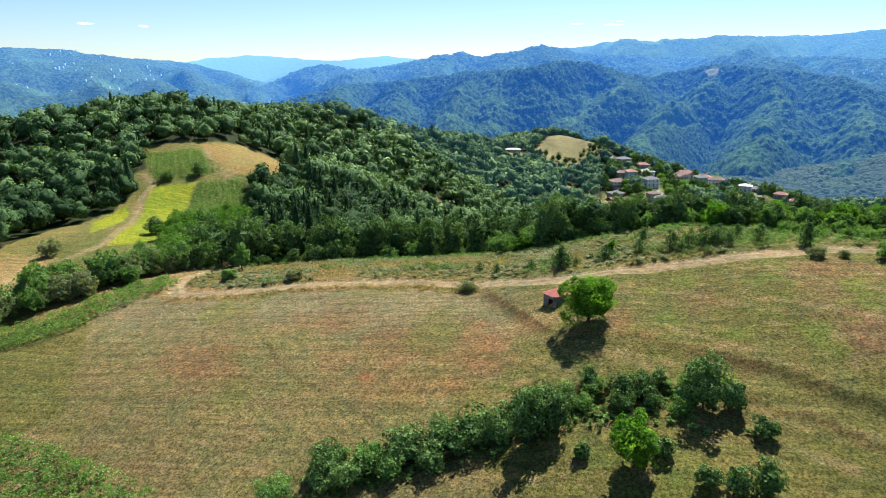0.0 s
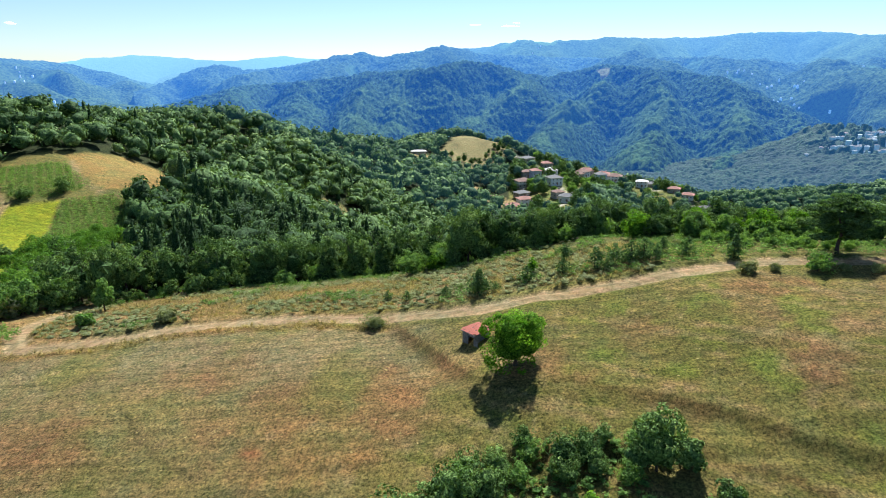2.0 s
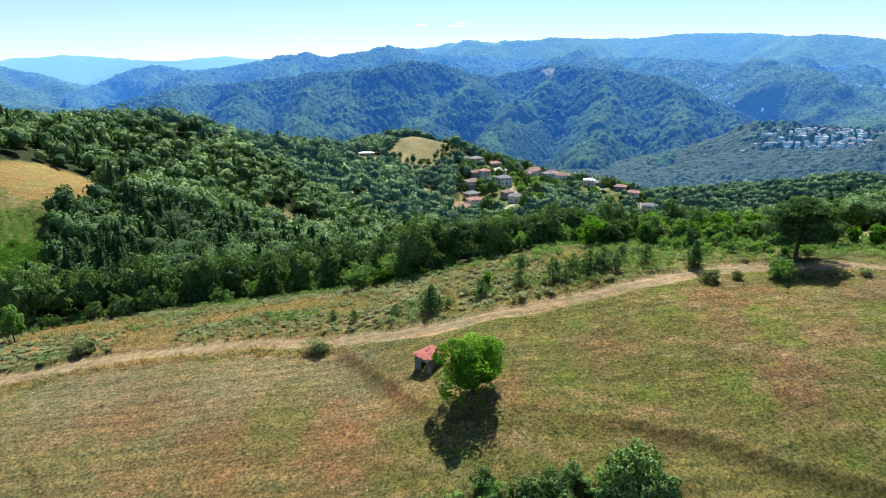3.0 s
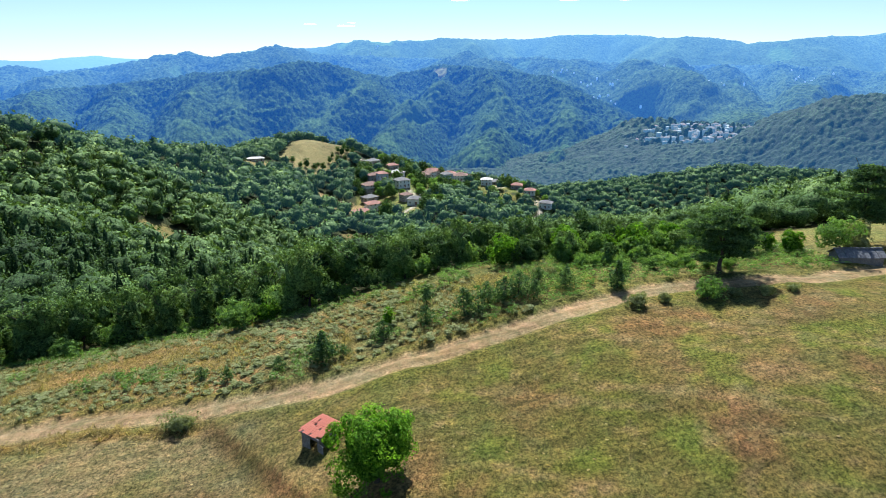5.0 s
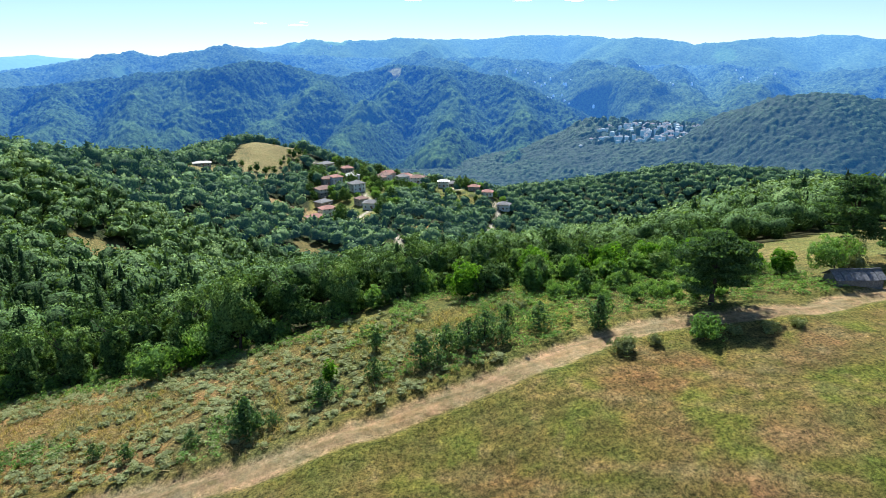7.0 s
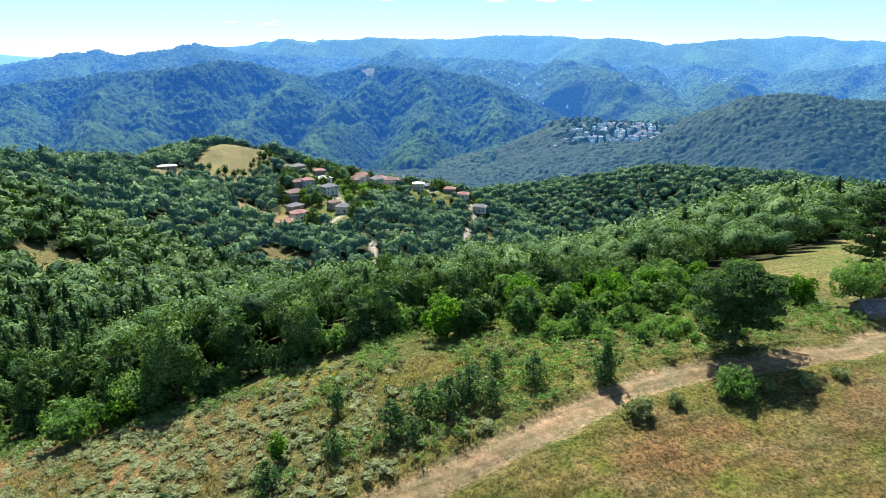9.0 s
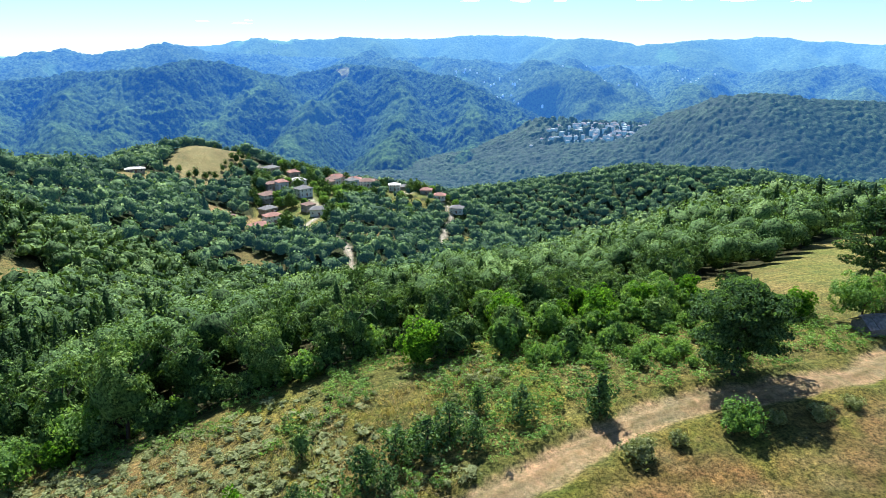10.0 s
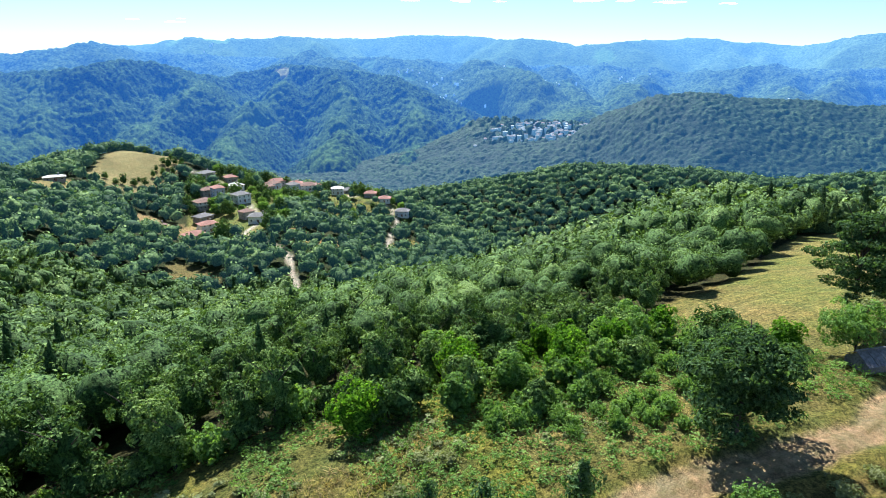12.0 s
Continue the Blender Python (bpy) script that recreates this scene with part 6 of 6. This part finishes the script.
def house(x, y, wide, deep, tall, turn, roof_mat, wall_mat, label, group="houses of the village", lower=None, sink=1.2, windows=True):
    """A village house: walls, hipped roof with eaves, chimney, and rows of windows."""
    base = tagged(new("house"), label, "house", group)
    storeys = max(1, round(tall / 2.9))
    part("wall", finish("wall", box((wide, deep, tall + sink), (0, 0, -sink)), wall_mat), base)
    if lower:
        part("plinth", finish("plinth", box((wide + 0.16, deep + 0.16, 2.6 + sink), (0, 0, -sink)), lower), base)
    bm = bmesh.new()
    e, rise = 0.7, min(wide, deep) * 0.24
    w, d, r = wide / 2 + e, deep / 2 + e, max(0.3, abs(wide - deep) / 2)
    rx, ry = (r, 0.05) if wide >= deep else (0.05, r)
    low = [bm.verts.new(p) for p in ((-w, -d, tall), (w, -d, tall), (w, d, tall), (-w, d, tall))]
    mid = [bm.verts.new((v.co.x, v.co.y, tall + 0.18)) for v in low]
    top = [bm.verts.new(p) for p in ((-rx, -ry, tall + 0.18 + rise), (rx, -ry, tall + 0.18 + rise), (rx, ry, tall + 0.18 + rise), (-rx, ry, tall + 0.18 + rise))]
    bm.faces.new(low[::-1]), bm.faces.new(top)
    for k in range(4):
        n = (k + 1) % 4
        bm.faces.new((low[k], low[n], mid[n], mid[k])), bm.faces.new((mid[k], mid[n], top[n], top[k]))
    part("roof", finish("roof", bm, roof_mat), base)
    part("chimney", finish("chimney", joined((((0.7, 0.7, 1.7), (0, 0, 0)), ((0.9, 0.9, 0.15), (0, 0, 1.7)))), STONE), base, "", pose(wide * 0.22, deep * 0.12, tall + rise * 0.5))
    if windows:
        for side, length, off in ((0, wide, deep / 2), (90, deep, wide / 2), (180, wide, deep / 2), (270, deep, wide / 2)):
            count = max(2, int(length / 3.2))
            for level in range(storeys):
                for k in range(count):
                    m = pose(0, 0, 0, 0, 0, side) @ pose((k + 0.5) * length / count - length / 2, -off - 0.09 * bool(lower and level == 0), 0.9 + level * 2.85)
                    pane = part("window", HOUSE_WINDOW, base, "", m)
                    part("frame", HOUSE_FRAME, pane)
        part("door", finish("door", box((1.1, 0.08, 2.1), (0, 0, 0)), OLD_TILE), base, "", pose(wide * 0.05, -deep / 2 - 0.1, 0))
    base.matrix_basis = pose(x, y, float(ground(x, y)) + 0.4, 0, 0, turn)
    return base



def car(x, y, turn):
    """A small white estate car."""
    base = tagged(new("car"), "small white car parked beside a house", "car")
    bm = bmesh.new()
    low = [(-2.0, 0.35), (2.0, 0.35), (2.05, 0.7), (1.2, 0.9), (0.6, 1.42), (-1.7, 1.45), (-2.02, 0.9)]
    rings = [[bm.verts.new((px, side * (0.82 if pz < 1 else 0.66), pz)) for px, pz in low] for side in (-1, 1)]
    bm.faces.new(rings[0]), bm.faces.new(rings[1][::-1])
    for k in range(len(low)):
        n = (k + 1) % len(low)
        bm.faces.new((rings[0][k], rings[1][k], rings[1][n], rings[0][n]))
    bmesh.ops.recalc_face_normals(bm, faces=bm.faces)
    part("body", finish("body", bm, PLASTER), base)
    for side in (-1, 1):
        part("window", finish("window", box((1.9, 0.03, 0.36), (-0.5, side * 0.76, 0.98)), PANE), base, "dark side window")
        for wx in (-1.25, 1.3):
            wm = bmesh.new()
            bmesh.ops.create_cone(wm, cap_ends=True, segments=14, radius1=0.31, radius2=0.31, depth=0.2, matrix=Matrix.Translation((wx, side * 0.78, 0.31)) @ Matrix.Rotation(math.pi / 2, 4, "X"))
            part("wheel", finish("wheel", wm, DARK), base)
    base.matrix_basis = pose(x, y, float(ground(x, y)) + 0.15, 0, 0, turn)


hut()
barn()
car(64.5, 457, 70)
RED, BROWN, GREY, PALE = "terracotta roof", "faded brown tile roof", "grey roof", "pale sheet roof"
for x, y, w, d, h, turn, roof, wall, label, lower in (
    (45, 456, 12, 9.5, 4.6, 20, TILE, CREAM, "stone house with a terracotta roof above the slope", None),
    (55, 471, 11, 8, 5.6, 15, TILE, PLASTER, "white two-storey house with a terracotta roof", None),
    (55, 494, 11, 8, 3.2, 30, GREY_ROOF, STONE, "low stone barn with a dark grey roof", None),
    (59, 518, 13, 10, 5.6, 18, OLD_TILE, CREAM, "broad cream house with a faded brown tile roof", STONE),
    (71, 536, 8, 9, 8.0, 12, TILE, BLUE, "tall blue-white house with a terracotta roof", None),
    (64, 543, 8, 8, 5.4, 12, OLD_TILE, STONE, "stone house with a faded brown tile roof", None),
    (84, 516, 11, 9, 6.4, 24, GREY_ROOF, PLASTER, "white two-storey house with a grey roof", None),
    (86, 550, 10, 9, 5.6, 20, PALE_ROOF, CREAM, "cream house with a pale sheet roof", None),
    (81, 479, 8, 7, 4.6, 25, OLD_TILE, STONE, "small stone house with a brown tile roof", None),
    (86, 463, 12, 8, 4.6, -25, GREY_ROOF, PLASTER, "white house with a grey roof below the street", None),
    (70, 594, 13, 8, 3.6, 30, GREY_ROOF, STONE, "long dark barn at the top of the village", None),
    (88, 586, 9, 8, 4.4, 10, TILE, STONE, "stone house with a terracotta roof among trees", None),
    (122, 584, 10, 9, 5.2, 30, OLD_TILE, CREAM, "cream house with a faded brown tile roof", None),
    (128, 597, 14, 9, 4.6, -10, TILE, STONE, "long stone house with a terracotta roof", None),
    (137, 577, 9, 9, 7.2, 15, GREY_ROOF, BLUE, "tall blue-white house with a grey roof", None),
    (143, 592, 12, 9, 4.6, -20, TILE, STONE, "stone house with a terracotta roof", None),
    (152, 583, 13, 10, 5.2, -15, OLD_TILE, CREAM, "broad cream house with a faded brown tile roof", None),
    (160, 594, 13, 9, 4.4, 5, TILE, CREAM, "long stone house with a terracotta roof", None),
    (116, 574, 8, 7, 4.6, 35, OLD_TILE, STONE, "small stone house with a brown tile roof", None),
    (147, 604, 11, 9, 4.4, 25, TILE, STONE, "stone house with a terracotta roof", None),
    (173, 567, 10, 8, 5.4, -20, PALE_ROOF, PLASTER, "white house with a pale roof", None),
    (184, 574, 9, 8, 3.6, 0, GREY_ROOF, STONE, "low stone house with a grey roof", None),
    (197, 551, 10, 8, 3.8, -25, TILE, STONE, "low stone house with a terracotta roof", None),
    (206, 541, 10, 8, 3.6, -30, TILE, CREAM, "low cream house with a terracotta roof", None),
    (213, 519, 11, 9, 5.0, -35, GREY_ROOF, PLASTER, "white house with a grey roof beside the valley road", None),
    (-29, 522, 12, 5, 3.0, 8, PALE_ROOF, STONE, "low white-roofed shed on a dry hilltop", None),
    (28, 474, 5, 4, 2.6, 30, OLD_TILE, STONE, "small stone shed with a brown tile roof", None),
):
    house(x, y, w, d, 0.88 * h, turn, roof, wall, label, lower=lower)

# the town in the far valley: haze painted as dulled colours and a blue glow
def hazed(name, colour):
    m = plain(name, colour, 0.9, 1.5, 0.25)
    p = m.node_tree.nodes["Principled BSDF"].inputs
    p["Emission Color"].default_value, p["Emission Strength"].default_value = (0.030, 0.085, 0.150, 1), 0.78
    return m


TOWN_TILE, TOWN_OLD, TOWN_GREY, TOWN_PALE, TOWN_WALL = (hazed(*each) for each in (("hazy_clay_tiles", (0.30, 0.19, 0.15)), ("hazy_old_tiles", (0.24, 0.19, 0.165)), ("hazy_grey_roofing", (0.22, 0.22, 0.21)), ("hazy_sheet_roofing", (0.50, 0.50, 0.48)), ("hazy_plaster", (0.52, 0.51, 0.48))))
TOWN = np.random.default_rng(31)
for k in range(150):
    b = radians(TOWN.choice((TOWN.normal(33.5, 1.5), TOWN.normal(37.5, 1.3), TOWN.uniform(30, 42))))
    far = TOWN.uniform(1370, 1490)
    x, y = far * math.sin(b), far * math.cos(b)
    roof = (TOWN_TILE, TOWN_OLD, TOWN_PALE, TOWN_GREY, TOWN_OLD)[TOWN.integers(0, 5)]
    wall = (TOWN_WALL, TOWN_WALL, TOWN_PALE)[TOWN.integers(0, 3)]
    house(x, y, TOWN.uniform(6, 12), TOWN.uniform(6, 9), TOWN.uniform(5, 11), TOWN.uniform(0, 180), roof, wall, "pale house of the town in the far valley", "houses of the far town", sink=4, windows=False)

# small fair-weather clouds low over the mountains
CLOUD, ct = material("cloud")
cp, _ = surface(ct, (0.9, 0.9, 0.92), 1.0, specular=0.0)
# white emission stands in for sunlight scattered in the cloud
cp.inputs["Emission Color"].default_value, cp.inputs["Emission Strength"].default_value = (0.9, 0.96, 1.0, 1), 0.75
SKY = np.random.default_rng(77)
for b, up, wide in ((-38.6, 3.2, 60), (-34.6, 3.1, 45), (4.9, 3.5, 60), (5.6, 3.75, 30), (15.2, 5.6, 70), (24.5, 5.5, 60), (28.5, 5.5, 80), (32, 5.4, 55), (2, 3.6, 45), (39.5, 5.4, 110), (42.5, 5.3, 70), (45.8, 5.1, 90), (50.4, 4.9, 60), (54.8, 5.2, 130)):
    d = 4700
    bm = bmesh.new()
    for _ in range(9):
        s = wide * SKY.uniform(0.12, 0.4)
        m = Matrix.Translation((SKY.normal(0, 0.4) * wide, SKY.uniform(-20, 20), SKY.normal(0, 0.035) * wide)) @ Matrix.Diagonal((s * 1.5, s, s * 0.2, 1))
        bmesh.ops.create_icosphere(bm, subdivisions=2, radius=1, matrix=m)
    ob = new("backdrop", finish("backdrop", bm, CLOUD))
    for f in ob.data.polygons:
        f.use_smooth = True
    ob.matrix_basis = pose(d * math.sin(radians(b)), d * math.cos(radians(b)), 27 + d * math.tan(radians(up)), 0, 0, -b)
    tagged(ob, "small white fair-weather cloud low in a clear sky", "cloud", kind="structure")
